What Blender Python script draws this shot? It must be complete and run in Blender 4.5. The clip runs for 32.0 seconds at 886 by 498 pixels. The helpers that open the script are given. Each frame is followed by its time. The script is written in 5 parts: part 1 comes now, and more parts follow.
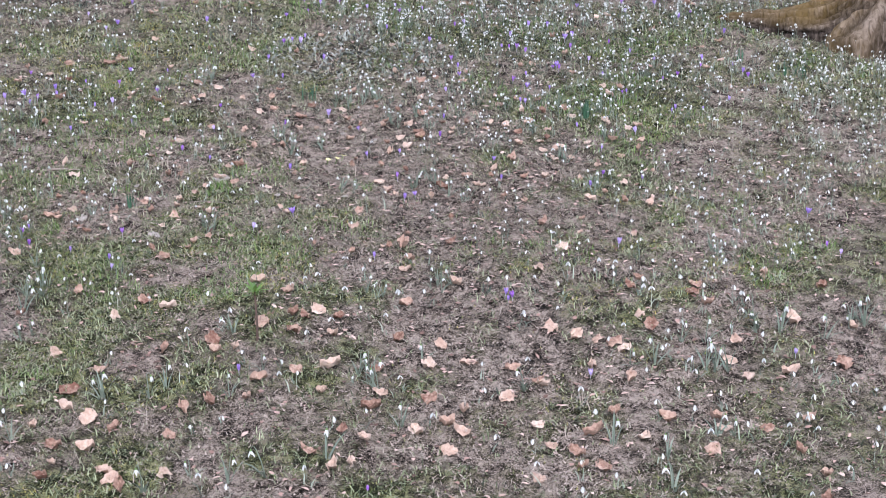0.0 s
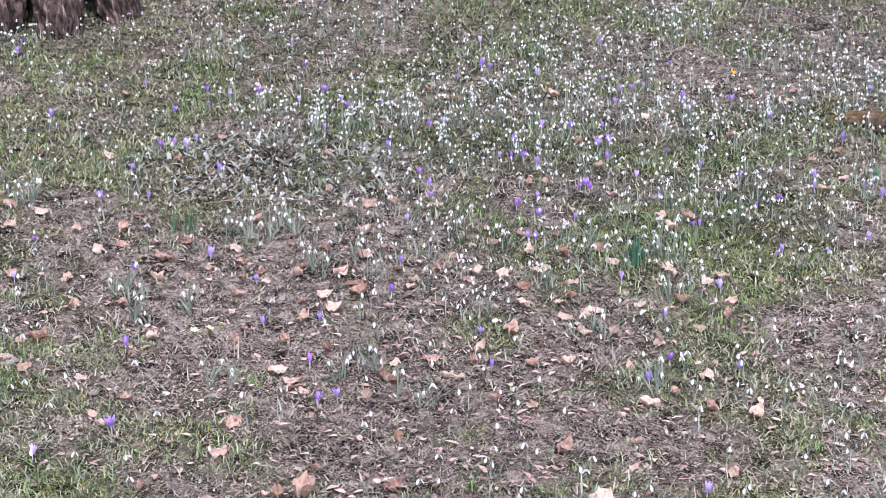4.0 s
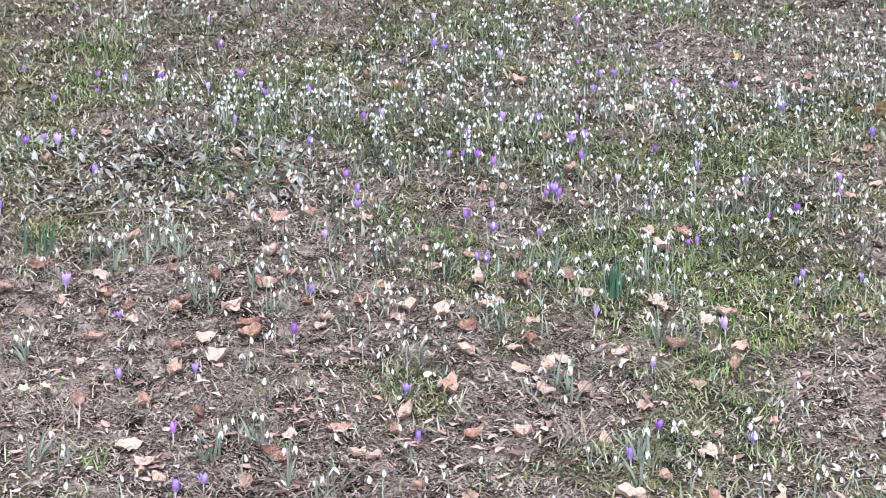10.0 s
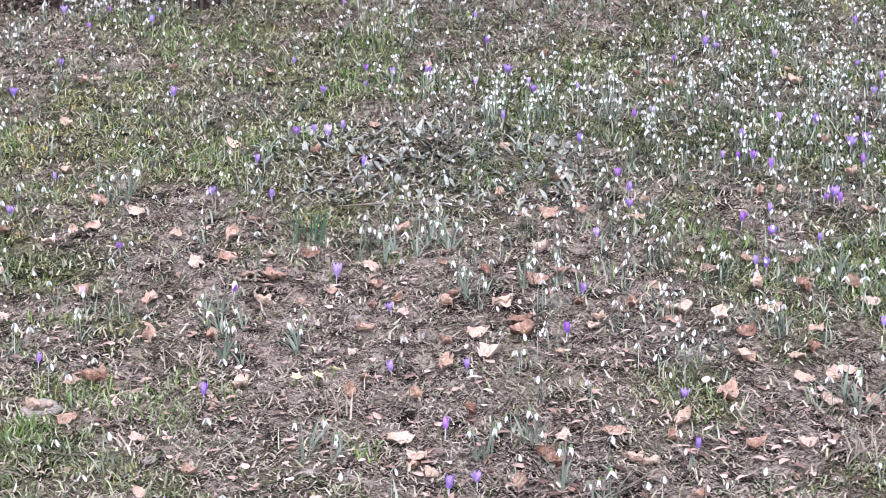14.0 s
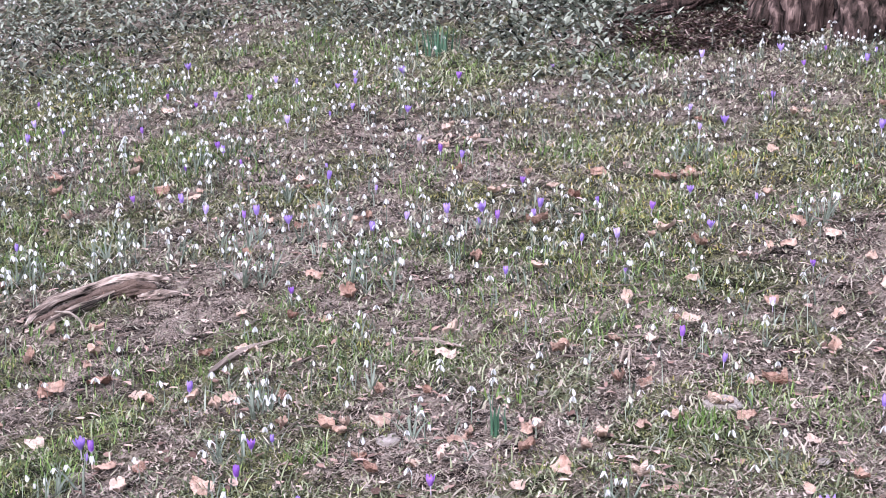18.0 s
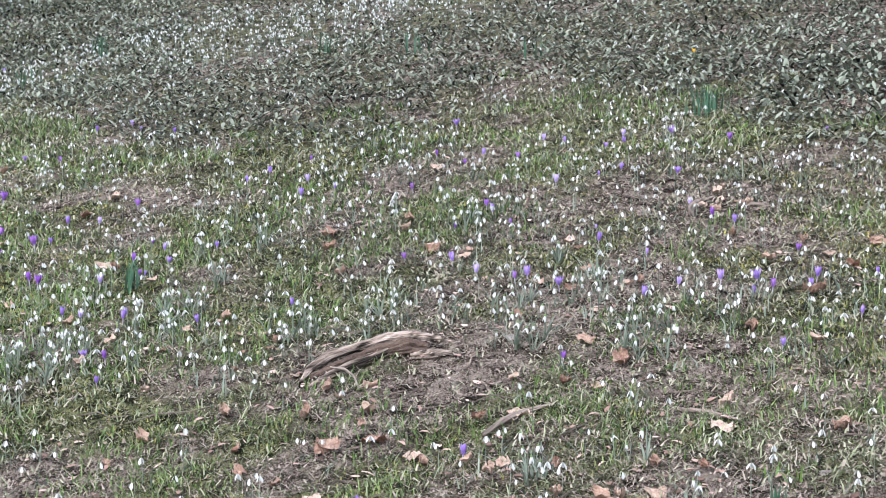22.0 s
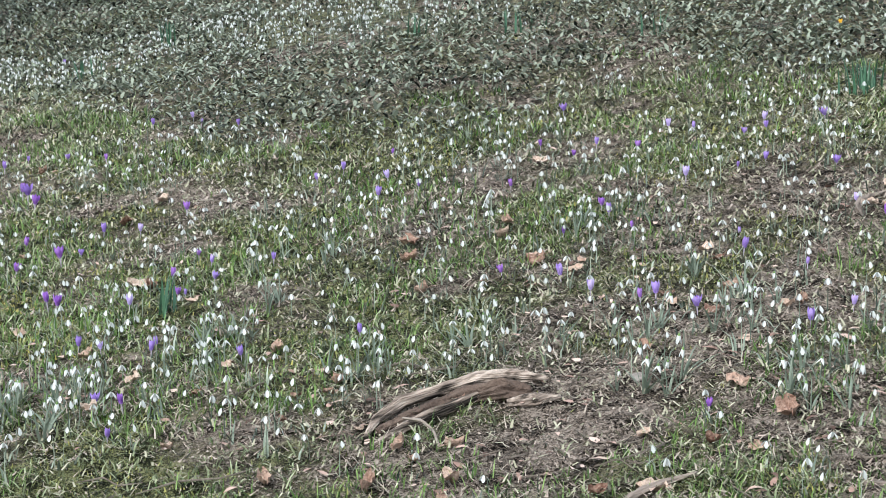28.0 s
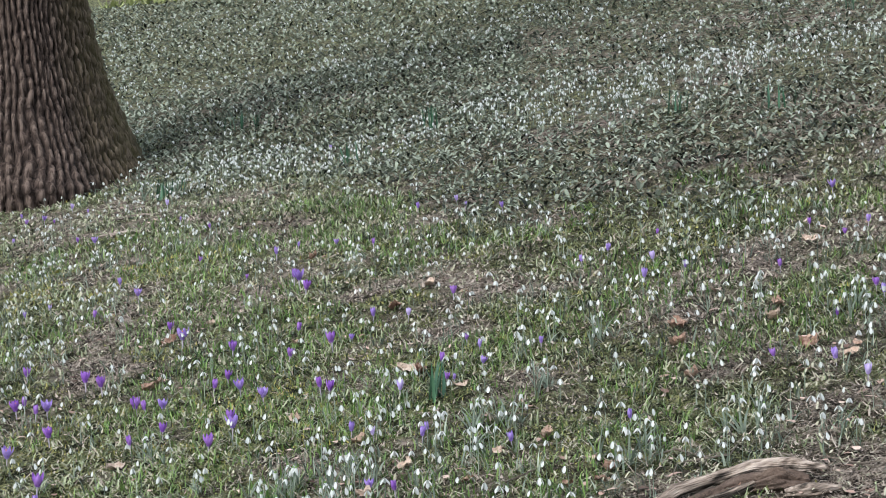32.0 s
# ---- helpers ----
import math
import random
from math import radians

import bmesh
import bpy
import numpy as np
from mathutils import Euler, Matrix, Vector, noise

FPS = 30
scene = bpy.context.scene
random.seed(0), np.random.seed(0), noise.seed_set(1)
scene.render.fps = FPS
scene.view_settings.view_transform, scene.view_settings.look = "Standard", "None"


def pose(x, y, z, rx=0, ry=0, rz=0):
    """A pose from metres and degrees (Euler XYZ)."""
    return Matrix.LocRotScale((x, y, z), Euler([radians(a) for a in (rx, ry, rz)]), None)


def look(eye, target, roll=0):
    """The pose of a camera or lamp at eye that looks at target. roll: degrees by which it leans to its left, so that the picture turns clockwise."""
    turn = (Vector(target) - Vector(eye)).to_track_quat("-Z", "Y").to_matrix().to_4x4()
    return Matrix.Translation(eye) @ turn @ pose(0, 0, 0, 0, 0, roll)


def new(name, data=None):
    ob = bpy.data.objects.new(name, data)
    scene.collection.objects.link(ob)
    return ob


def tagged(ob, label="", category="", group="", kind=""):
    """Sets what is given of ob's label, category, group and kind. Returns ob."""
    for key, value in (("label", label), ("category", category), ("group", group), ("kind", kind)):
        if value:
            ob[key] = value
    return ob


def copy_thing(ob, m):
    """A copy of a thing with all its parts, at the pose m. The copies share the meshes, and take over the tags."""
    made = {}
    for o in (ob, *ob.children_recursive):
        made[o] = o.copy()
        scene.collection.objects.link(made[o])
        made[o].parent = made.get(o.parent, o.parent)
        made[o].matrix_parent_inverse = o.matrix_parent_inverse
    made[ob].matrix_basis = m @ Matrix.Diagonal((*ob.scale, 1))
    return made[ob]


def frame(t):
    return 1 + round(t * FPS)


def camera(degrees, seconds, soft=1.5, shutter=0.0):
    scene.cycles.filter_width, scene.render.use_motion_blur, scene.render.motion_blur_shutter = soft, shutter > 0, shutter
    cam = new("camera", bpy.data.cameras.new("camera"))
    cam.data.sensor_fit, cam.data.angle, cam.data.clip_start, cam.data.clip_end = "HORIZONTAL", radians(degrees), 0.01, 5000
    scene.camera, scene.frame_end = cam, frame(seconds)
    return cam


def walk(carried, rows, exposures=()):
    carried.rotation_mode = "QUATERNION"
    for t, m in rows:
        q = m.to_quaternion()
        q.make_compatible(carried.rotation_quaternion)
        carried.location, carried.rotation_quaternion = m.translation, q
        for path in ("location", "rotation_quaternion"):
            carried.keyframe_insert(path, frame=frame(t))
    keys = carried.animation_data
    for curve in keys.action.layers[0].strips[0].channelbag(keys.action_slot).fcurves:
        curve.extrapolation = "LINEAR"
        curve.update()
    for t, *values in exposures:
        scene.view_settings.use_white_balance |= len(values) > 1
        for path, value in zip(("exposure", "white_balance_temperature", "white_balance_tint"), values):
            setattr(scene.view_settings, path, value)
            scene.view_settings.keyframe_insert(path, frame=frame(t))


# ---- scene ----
cam = camera(29.5, 32.0, soft=0.6)
# seconds, eye, degrees below the horizon, heading to the left of +y, lean
PATH = [
    (0, (-0.378, -4.868, 2.709), 16.56, -2.34, -1.20),
    (0.5, (-0.290, -3.836, 2.479), 16.62, -2.28, -1.11),
    (1, (-0.271, -3.145, 2.285), 15.28, -2.93, -0.64),
    (1.5, (-0.248, -2.709, 2.174), 14.39, -3.14, -0.61),
    (2, (-0.216, -2.397, 2.097), 13.37, -3.04, -0.34),
    (2.5, (-0.177, -2.118, 2.023), 12.36, -2.85, -0.37),
    (3, (-0.130, -1.854, 1.960), 11.56, -2.53, -0.43),
    (3.5, (-0.087, -1.608, 1.909), 10.97, -2.18, -0.60),
    (5.5, (0.071, -1.197, 1.900), 10.78, -1.43, -1.00),
    (6, (0.099, -0.900, 1.855), 10.87, -2.00, -1.09),
    (6.5, (0.116, -0.681, 1.808), 10.79, -2.63, -1.17),
    (7, (0.131, -0.549, 1.787), 10.86, -3.22, -1.19),
    (7.5, (0.149, -0.469, 1.774), 10.88, -3.48, -1.25),
    (8, (0.163, -0.419, 1.766), 10.87, -3.56, -1.00),
    (8.5, (0.164, -0.400, 1.759), 10.78, -3.36, -0.99),
    (9, (0.172, -0.339, 1.754), 10.87, -2.90, -0.93),
    (9.5, (0.168, -0.317, 1.744), 10.82, -2.44, -0.88),
    (10, (0.162, -0.299, 1.742), 10.86, -2.17, -0.70),
    (10.5, (0.156, -0.280, 1.735), 10.79, -1.28, -0.72),
    (11, (0.142, -0.262, 1.732), 10.72, -0.69, -0.51),
    (11.5, (0.141, -0.240, 1.727), 10.70, -0.16, -0.54),
    (12, (0.143, -0.235, 1.727), 10.72, 0.28, -0.52),
    (12.5, (0.138, -0.233, 1.722), 10.63, 0.86, -0.41),
    (13, (0.117, -0.203, 1.709), 10.53, 1.55, -0.24),
    (13.5, (0.092, -0.196, 1.702), 10.53, 3.29, -0.15),
    (14, (0.066, -0.206, 1.707), 10.62, 5.95, -0.43),
    (14.5, (0.021, -0.213, 1.700), 10.50, 8.91, -0.12),
    (15, (-0.009, -0.213, 1.698), 10.42, 12.34, 0.00),
    (15.5, (-0.038, -0.211, 1.703), 10.31, 15.15, 0.64),
    (17.5, (0.140, -0.262, 1.560), 8.13, 29.05, -0.51),
    (18, (0.125, -0.274, 1.569), 7.99, 30.04, 0.01),
    (18.5, (0.129, -0.306, 1.581), 7.76, 31.35, 0.59),
    (19, (0.120, -0.303, 1.591), 7.39, 32.91, 0.63),
    (19.5, (0.105, -0.307, 1.599), 6.91, 34.08, 0.55),
    (20, (0.081, -0.296, 1.601), 6.75, 35.56, 0.07),
    (20.5, (0.073, -0.296, 1.599), 6.60, 36.46, -0.14),
    (21, (0.071, -0.317, 1.601), 6.49, 37.22, 0.07),
    (21.5, (0.070, -0.324, 1.605), 6.49, 37.92, 0.34),
    (22, (0.045, -0.298, 1.614), 6.47, 38.40, 0.54),
    (22.5, (-0.068, -0.125, 1.607), 6.37, 39.03, 0.77),
    (23, (-0.255, 0.150, 1.597), 5.58, 39.74, 0.78),
    (23.5, (-0.436, 0.411, 1.597), 3.95, 40.45, 0.60),
    (24, (-0.518, 0.503, 1.591), 3.22, 40.91, 0.25),
    (24.5, (-0.538, 0.517, 1.588), 3.14, 41.33, -0.02),
    (25, (-0.541, 0.522, 1.580), 3.59, 41.82, -0.24),
    (25.5, (-0.543, 0.524, 1.577), 4.32, 42.26, -0.12),
    (26, (-0.544, 0.515, 1.574), 4.75, 42.31, 0.22),
    (26.5, (-0.548, 0.506, 1.570), 5.68, 41.95, 0.25),
    (28.5, (-0.618, 0.531, 1.520), 6.64, 42.41, -0.79),
    (29, (-0.622, 0.525, 1.527), 6.52, 44.27, -1.16),
    (29.5, (-0.627, 0.525, 1.538), 5.87, 45.98, -1.33),
    (30, (-0.630, 0.527, 1.546), 4.94, 47.33, -1.70),
    (30.5, (-0.632, 0.523, 1.553), 4.29, 48.64, -2.07),
    (31, (-0.632, 0.517, 1.555), 4.00, 49.56, -2.09),
    (31.5, (-0.634, 0.513, 1.552), 3.80, 50.14, -1.94),
    (32, (-0.630, 0.512, 1.554), 3.81, 50.75, -1.86),
]
walk(cam, [(t, pose(*eye, 90 - down, 0, head) @ pose(0, 0, 0, 0, 0, lean)) for t, eye, down, head, lean in PATH],
     [(0, 1.13, 5830, 18), (1, 1.25, 5810, 24), (3, 1.32, 5830, 24), (6, 1.43, 5900, 22), (9, 1.46, 5950, 20), (13, 1.46, 5950, 21), (15, 1.45, 5890, 23), (19, 1.45, 5910, 28), (20, 1.34, 5960, 23), (21, 1.29, 5970, 14), (22, 1.25, 5970, 14),
      (23, 1.16, 5980, 12), (24, 1.02, 6030, 6), (26.5, 0.99, 6130, 5), (29, 1.18, 6130, 6), (30, 1.02, 6170, 6), (31, 0.93, 6170, 7), (32, 0.9, 6170, 7)])

# ---- overcast daylight ----
SUN_EL, SUN_AZ = radians(46), radians(174)
world = bpy.data.worlds.new("overcast_sky")
scene.world = world
world.use_nodes = True
wn, wl = world.node_tree.nodes, world.node_tree.links
sky = wn.new("ShaderNodeTexSky")
sky.sky_type = "NISHITA"
sky.sun_disc = False
sky.sun_elevation, sky.sun_rotation = SUN_EL, SUN_AZ
sky.dust_density, sky.ozone_density = 5.0, 1.0
veil = wn.new("ShaderNodeMix")
veil.data_type = "RGBA"
veil.inputs[0].default_value = 0.65
wl.new(sky.outputs[0], veil.inputs[6])
veil.inputs[7].default_value = (8.4, 8.8, 9.4, 1)
wl.new(veil.outputs[2], wn["Background"].inputs[0])
wn["Background"].inputs[1].default_value = 0.105
sun = new("sun", bpy.data.lights.new("sun", "SUN"))
sun.data.energy, sun.data.angle, sun.data.color = 1.5, radians(22), (1.0, 0.985, 0.96)
sun.matrix_world = look((0, 0, 30), (0 - 30 * math.sin(SUN_AZ) / math.tan(SUN_EL), 0 - 30 * math.cos(SUN_AZ) / math.tan(SUN_EL), 0))


# ---- materials ----
def material(name, stops, rough=0.7, scale=30.0, bump=0.0, bump_scale=80.0, per="object", spread=0.35, spec=0.3, translucent=0.0, coarse=0.0, along=None, gain=0.9):
    """Colour from stops by noise at two sizes, plus a step of brightness for each piece ("object" or "island")."""
    m = bpy.data.materials.new(name)
    m.use_nodes = True
    n, l = m.node_tree.nodes, m.node_tree.links
    b = n["Principled BSDF"]
    b.inputs["Roughness"].default_value = rough
    b.inputs["Specular IOR Level"].default_value = spec
    co = n.new("ShaderNodeTexCoord")
    fine = n.new("ShaderNodeTexNoise")
    fine.inputs["Scale"].default_value, fine.inputs["Detail"].default_value = scale, 5.0
    big = n.new("ShaderNodeTexNoise")
    big.inputs["Scale"].default_value, big.inputs["Detail"].default_value = scale / 7.0, 3.0
    where = co.outputs["Object"]
    if along:
        mp = n.new("ShaderNodeMapping")
        mp.inputs["Scale"].default_value = along
        l.new(where, mp.inputs[0])
        where = mp.outputs[0]
    l.new(where, fine.inputs["Vector"])
    l.new(where, big.inputs["Vector"])
    if per == "island":
        src = n.new("ShaderNodeNewGeometry").outputs["Random Per Island"]
    else:
        src = n.new("ShaderNodeObjectInfo").outputs["Random"]
    # position on the ramp: piece + fine + big
    a1 = n.new("ShaderNodeMath"); a1.operation = "MULTIPLY_ADD"
    l.new(src, a1.inputs[0]); a1.inputs[1].default_value = spread; a1.inputs[2].default_value = 0.5 - spread / 2
    a2 = n.new("ShaderNodeMath"); a2.operation = "MULTIPLY_ADD"
    l.new(fine.outputs[0], a2.inputs[0]); a2.inputs[1].default_value = gain; a2.inputs[2].default_value = -gain / 2
    a3 = n.new("ShaderNodeMath"); a3.operation = "MULTIPLY_ADD"
    l.new(big.outputs[0], a3.inputs[0]); a3.inputs[1].default_value = 0.9 + coarse; a3.inputs[2].default_value = -0.45 - coarse / 2
    s1 = n.new("ShaderNodeMath"); l.new(a1.outputs[0], s1.inputs[0]); l.new(a2.outputs[0], s1.inputs[1])
    s2 = n.new("ShaderNodeMath"); s2.use_clamp = True; l.new(s1.outputs[0], s2.inputs[0]); l.new(a3.outputs[0], s2.inputs[1])
    ramp = n.new("ShaderNodeValToRGB")
    el = ramp.color_ramp.elements
    while len(el) < len(stops):
        el.new(0.5)
    for i, c in enumerate(stops):
        el[i].position = i / (len(stops) - 1)
        el[i].color = (*c, 1)
    l.new(s2.outputs[0], ramp.inputs[0])
    l.new(ramp.outputs[0], b.inputs["Base Color"])
    if bump:
        bn = n.new("ShaderNodeTexNoise")
        bn.inputs["Scale"].default_value, bn.inputs["Detail"].default_value = bump_scale, 6.0
        l.new(where, bn.inputs["Vector"])
        bp = n.new("ShaderNodeBump")
        bp.inputs["Strength"].default_value, bp.inputs["Distance"].default_value = bump, 0.01
        l.new(bn.outputs[0], bp.inputs["Height"])
        l.new(bp.outputs[0], b.inputs["Normal"])
    if translucent:
        tr = n.new("ShaderNodeBsdfTranslucent")
        mx = n.new("ShaderNodeMixShader")
        mx.inputs[0].default_value = translucent
        l.new(ramp.outputs[0], tr.inputs[0])
        l.new(b.outputs[0], mx.inputs[1]); l.new(tr.outputs[0], mx.inputs[2])
        l.new(mx.outputs[0], n["Material Output"].inputs[0])
    return m


M_GRASS = material("grass_blades", [(0.010, 0.015, 0.008), (0.160, 0.193, 0.098), (0.40, 0.445, 0.275)], 0.5, 3.0, per="island", spread=0.9, translucent=0.25)
M_THATCH = material("dry_thatch", [(0.022, 0.018, 0.014), (0.285, 0.24, 0.195), (0.385, 0.335, 0.283)], 0.75, 6.0, per="island", spread=1.0)
M_WITHERED = material("withered_grass", [(0.03, 0.03, 0.022), (0.295, 0.284, 0.195), (0.43, 0.415, 0.315)], 0.7, 6.0, per="island", spread=1.0, translucent=0.1)
M_LITTER = material("leaf_litter", [(0.012, 0.009, 0.0075), (0.280, 0.224, 0.188), (0.40, 0.335, 0.288)], 0.8, 8.0, per="island", spread=1.0)
M_SNOWLEAF = material("snowdrop_leaves", [(0.03, 0.045, 0.034), (0.175, 0.215, 0.165), (0.38, 0.43, 0.34)], 0.5, 10.0, per="island", spread=0.8, translucent=0.2)
M_PETAL = material("white_petals", [(0.44, 0.47, 0.45), (0.58, 0.60, 0.585), (0.71, 0.72, 0.71)], 0.5, 40.0, per="island", spread=0.4, translucent=0.25)
M_OVARY = material("green_ovary", [(0.10, 0.20, 0.05), (0.20, 0.32, 0.10)], 0.5, 60.0)
# near-black end of the ramp: shaded gaps of the bed, painted as dark leaves
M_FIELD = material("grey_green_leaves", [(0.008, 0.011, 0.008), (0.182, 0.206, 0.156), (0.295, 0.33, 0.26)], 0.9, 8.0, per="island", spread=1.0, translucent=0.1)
M_DAFF = material("daffodil_leaves", [(0.02, 0.06, 0.035), (0.05, 0.12, 0.07), (0.09, 0.18, 0.10)], 0.45, 12.0, spread=0.5)
M_DEADLEAF = material("fallen_leaf", [(0.17, 0.085, 0.06), (0.39, 0.262, 0.20), (0.52, 0.39, 0.31), (0.63, 0.51, 0.435)], 0.75, 60.0, 0.9, 150.0, spread=0.75, spec=0.2)
M_DEADLEAF_MANY = material("scattered_leaf", [(0.17, 0.085, 0.06), (0.39, 0.262, 0.20), (0.52, 0.39, 0.31), (0.63, 0.51, 0.435)], 0.75, 60.0, 0.9, 150.0, per="island", spread=0.75, spec=0.2)
M_DEADBIT = material("fallen_leaf_bits", [(0.07, 0.04, 0.03), (0.30, 0.19, 0.155), (0.55, 0.41, 0.35)], 0.8, 10.0, per="island", spread=1.0)
M_VIOLET = material("violet_petals", [(0.24, 0.135, 0.48), (0.37, 0.25, 0.66), (0.53, 0.41, 0.79)], 0.5, 25.0, spread=0.7, translucent=0.25)
M_LILAC = material("lilac_petals", [(0.42, 0.31, 0.66), (0.55, 0.44, 0.77), (0.70, 0.61, 0.87)], 0.5, 25.0, spread=0.6, translucent=0.25)
M_PURPLE = material("purple_petals", [(0.19, 0.06, 0.40), (0.33, 0.15, 0.56), (0.47, 0.27, 0.68)], 0.45, 25.0, spread=0.7, translucent=0.2)
M_TUBE = material("pale_tube", [(0.38, 0.33, 0.42), (0.52, 0.47, 0.54)], 0.5, 40.0)
M_STIGMA = material("orange_stigma", [(0.75, 0.28, 0.03), (0.85, 0.42, 0.05)], 0.5, 60.0)
M_YELLOW = material("pale_yellow_petals", [(0.74, 0.70, 0.24), (0.84, 0.80, 0.38)], 0.5, 40.0, translucent=0.2)
M_GOLD = material("golden_petals", [(0.80, 0.42, 0.03), (0.90, 0.55, 0.06)], 0.5, 40.0, translucent=0.2)
M_WOOD = material("weathered_wood", [(0.022, 0.017, 0.013), (0.23, 0.182, 0.150), (0.45, 0.375, 0.32)], 0.85, 60.0, 1.0, 90.0, along=(1, 0.10, 1), coarse=0.8, gain=3.0)
M_BRANCH = material("weathered_branch", [(0.03, 0.024, 0.02), (0.24, 0.195, 0.165), (0.46, 0.39, 0.345)], 0.85, 40.0, 1.0, 90.0, along=(0.15, 1, 1), coarse=0.4, gain=1.6)
M_ROTTEN = material("rotten_wood", [(0.03, 0.02, 0.017), (0.10, 0.07, 0.055), (0.20, 0.15, 0.12)], 0.9, 30.0, 1.0, 70.0)
M_TWIG = material("twig_bark", [(0.07, 0.055, 0.045), (0.18, 0.15, 0.125), (0.30, 0.26, 0.22)], 0.85, 30.0, 0.5)
M_STONE = material("field_stone", [(0.22, 0.20, 0.18), (0.38, 0.34, 0.31), (0.55, 0.51, 0.47)], 0.85, 20.0, 0.7, 60.0)
M_FRESH = material("fresh_grass", [(0.03, 0.075, 0.012), (0.13, 0.23, 0.055), (0.27, 0.38, 0.13)], 0.5, 3.0, per="island", spread=0.9, translucent=0.25)
M_PALEGRASS = material("pale_rough_grass", [(0.09, 0.11, 0.035), (0.28, 0.32, 0.12), (0.45, 0.47, 0.23)], 0.6, 3.0, per="island", spread=0.9, translucent=0.2)
M_GREENWEED = material("weed_leaves", [(0.05, 0.10, 0.03), (0.12, 0.21, 0.05), (0.22, 0.33, 0.09)], 0.5, 15.0, spread=0.6, translucent=0.2)
M_PATCH = material("felted_leaves", [(0.045, 0.052, 0.045), (0.18, 0.195, 0.17), (0.36, 0.375, 0.335)], 0.7, 12.0, per="island", spread=0.9)
M_IVY = material("ivy_leaves", [(0.012, 0.028, 0.018), (0.05, 0.09, 0.06), (0.16, 0.22, 0.18)], 0.4, 6.0, per="island", spread=1.0)
M_MOSS = material("moss_cushions", [(0.008, 0.012, 0.005), (0.080, 0.100, 0.040), (0.225, 0.240, 0.085), (0.40, 0.345, 0.095)], 0.8, 4.0, per="island", spread=0.6, coarse=0.6)
M_CHIP = material("bark_chips", [(0.012, 0.007, 0.006), (0.105, 0.068, 0.060), (0.32, 0.225, 0.20)], 0.85, 10.0, per="island", spread=1.0)


def bark_material(name, stops, moss, moss_amount):
    m = bpy.data.materials.new(name)
    m.use_nodes = True
    n, l = m.node_tree.nodes, m.node_tree.links
    b = n["Principled BSDF"]
    b.inputs["Roughness"].default_value = 0.9
    b.inputs["Specular IOR Level"].default_value = 0.15
    co = n.new("ShaderNodeTexCoord")
    mp = n.new("ShaderNodeMapping")
    mp.inputs["Scale"].default_value = (1, 1, 0.22)
    l.new(co.outputs["Object"], mp.inputs[0])
    fn = n.new("ShaderNodeTexNoise")
    fn.inputs["Scale"].default_value, fn.inputs["Detail"].default_value = 46.0, 6.0
    fn.inputs["Distortion"].default_value = 0.6
    l.new(mp.outputs[0], fn.inputs["Vector"])
    # paints shade into the furrows: nearer black where "ridge" is low
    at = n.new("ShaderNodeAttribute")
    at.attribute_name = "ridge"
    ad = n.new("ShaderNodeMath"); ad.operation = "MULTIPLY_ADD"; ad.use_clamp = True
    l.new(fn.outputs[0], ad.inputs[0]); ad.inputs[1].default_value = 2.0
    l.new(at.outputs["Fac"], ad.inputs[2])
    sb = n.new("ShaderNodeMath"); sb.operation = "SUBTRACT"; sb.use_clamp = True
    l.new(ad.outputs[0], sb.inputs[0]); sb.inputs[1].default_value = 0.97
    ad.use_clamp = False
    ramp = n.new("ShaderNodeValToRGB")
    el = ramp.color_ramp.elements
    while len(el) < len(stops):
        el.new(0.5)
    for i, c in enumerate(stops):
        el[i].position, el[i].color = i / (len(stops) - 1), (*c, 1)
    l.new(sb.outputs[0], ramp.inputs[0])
    mn = n.new("ShaderNodeTexNoise")
    mn.inputs["Scale"].default_value, mn.inputs["Detail"].default_value = 5.0, 6.0
    l.new(co.outputs["Object"], mn.inputs["Vector"])
    am = n.new("ShaderNodeAttribute")
    am.attribute_name = "moss"
    mm = n.new("ShaderNodeMath"); mm.operation = "MULTIPLY"; mm.use_clamp = True
    l.new(mn.outputs[0], mm.inputs[0]); l.new(am.outputs["Fac"], mm.inputs[1])
    ms = n.new("ShaderNodeMath"); ms.operation = "MULTIPLY"; ms.use_clamp = True
    l.new(mm.outputs[0], ms.inputs[0]); ms.inputs[1].default_value = moss_amount
    mix = n.new("ShaderNodeMix"); mix.data_type = "RGBA"
    l.new(ms.outputs[0], mix.inputs[0]); l.new(ramp.outputs[0], mix.inputs[6])
    mix.inputs[7].default_value = (*moss, 1)
    l.new(mix.outputs[2], b.inputs["Base Color"])
    bp = n.new("ShaderNodeBump")
    bp.inputs["Strength"].default_value, bp.inputs["Distance"].default_value = 1.0, 0.03
    l.new(fn.outputs[0], bp.inputs["Height"])
    l.new(bp.outputs[0], b.inputs["Normal"])
    return m


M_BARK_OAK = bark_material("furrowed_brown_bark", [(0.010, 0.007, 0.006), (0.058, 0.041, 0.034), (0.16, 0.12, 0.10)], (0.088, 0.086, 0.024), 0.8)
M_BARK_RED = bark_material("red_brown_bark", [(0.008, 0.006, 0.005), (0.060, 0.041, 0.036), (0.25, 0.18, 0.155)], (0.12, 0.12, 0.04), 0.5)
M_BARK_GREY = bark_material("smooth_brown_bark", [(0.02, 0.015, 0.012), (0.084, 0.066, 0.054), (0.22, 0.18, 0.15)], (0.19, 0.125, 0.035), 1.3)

# ground: soil with moss where the "moss" attribute says
M_GROUND = bpy.data.materials.new("soil_and_moss")
M_GROUND.use_nodes = True
gn, gl = M_GROUND.node_tree.nodes, M_GROUND.node_tree.links
gb = gn["Principled BSDF"]
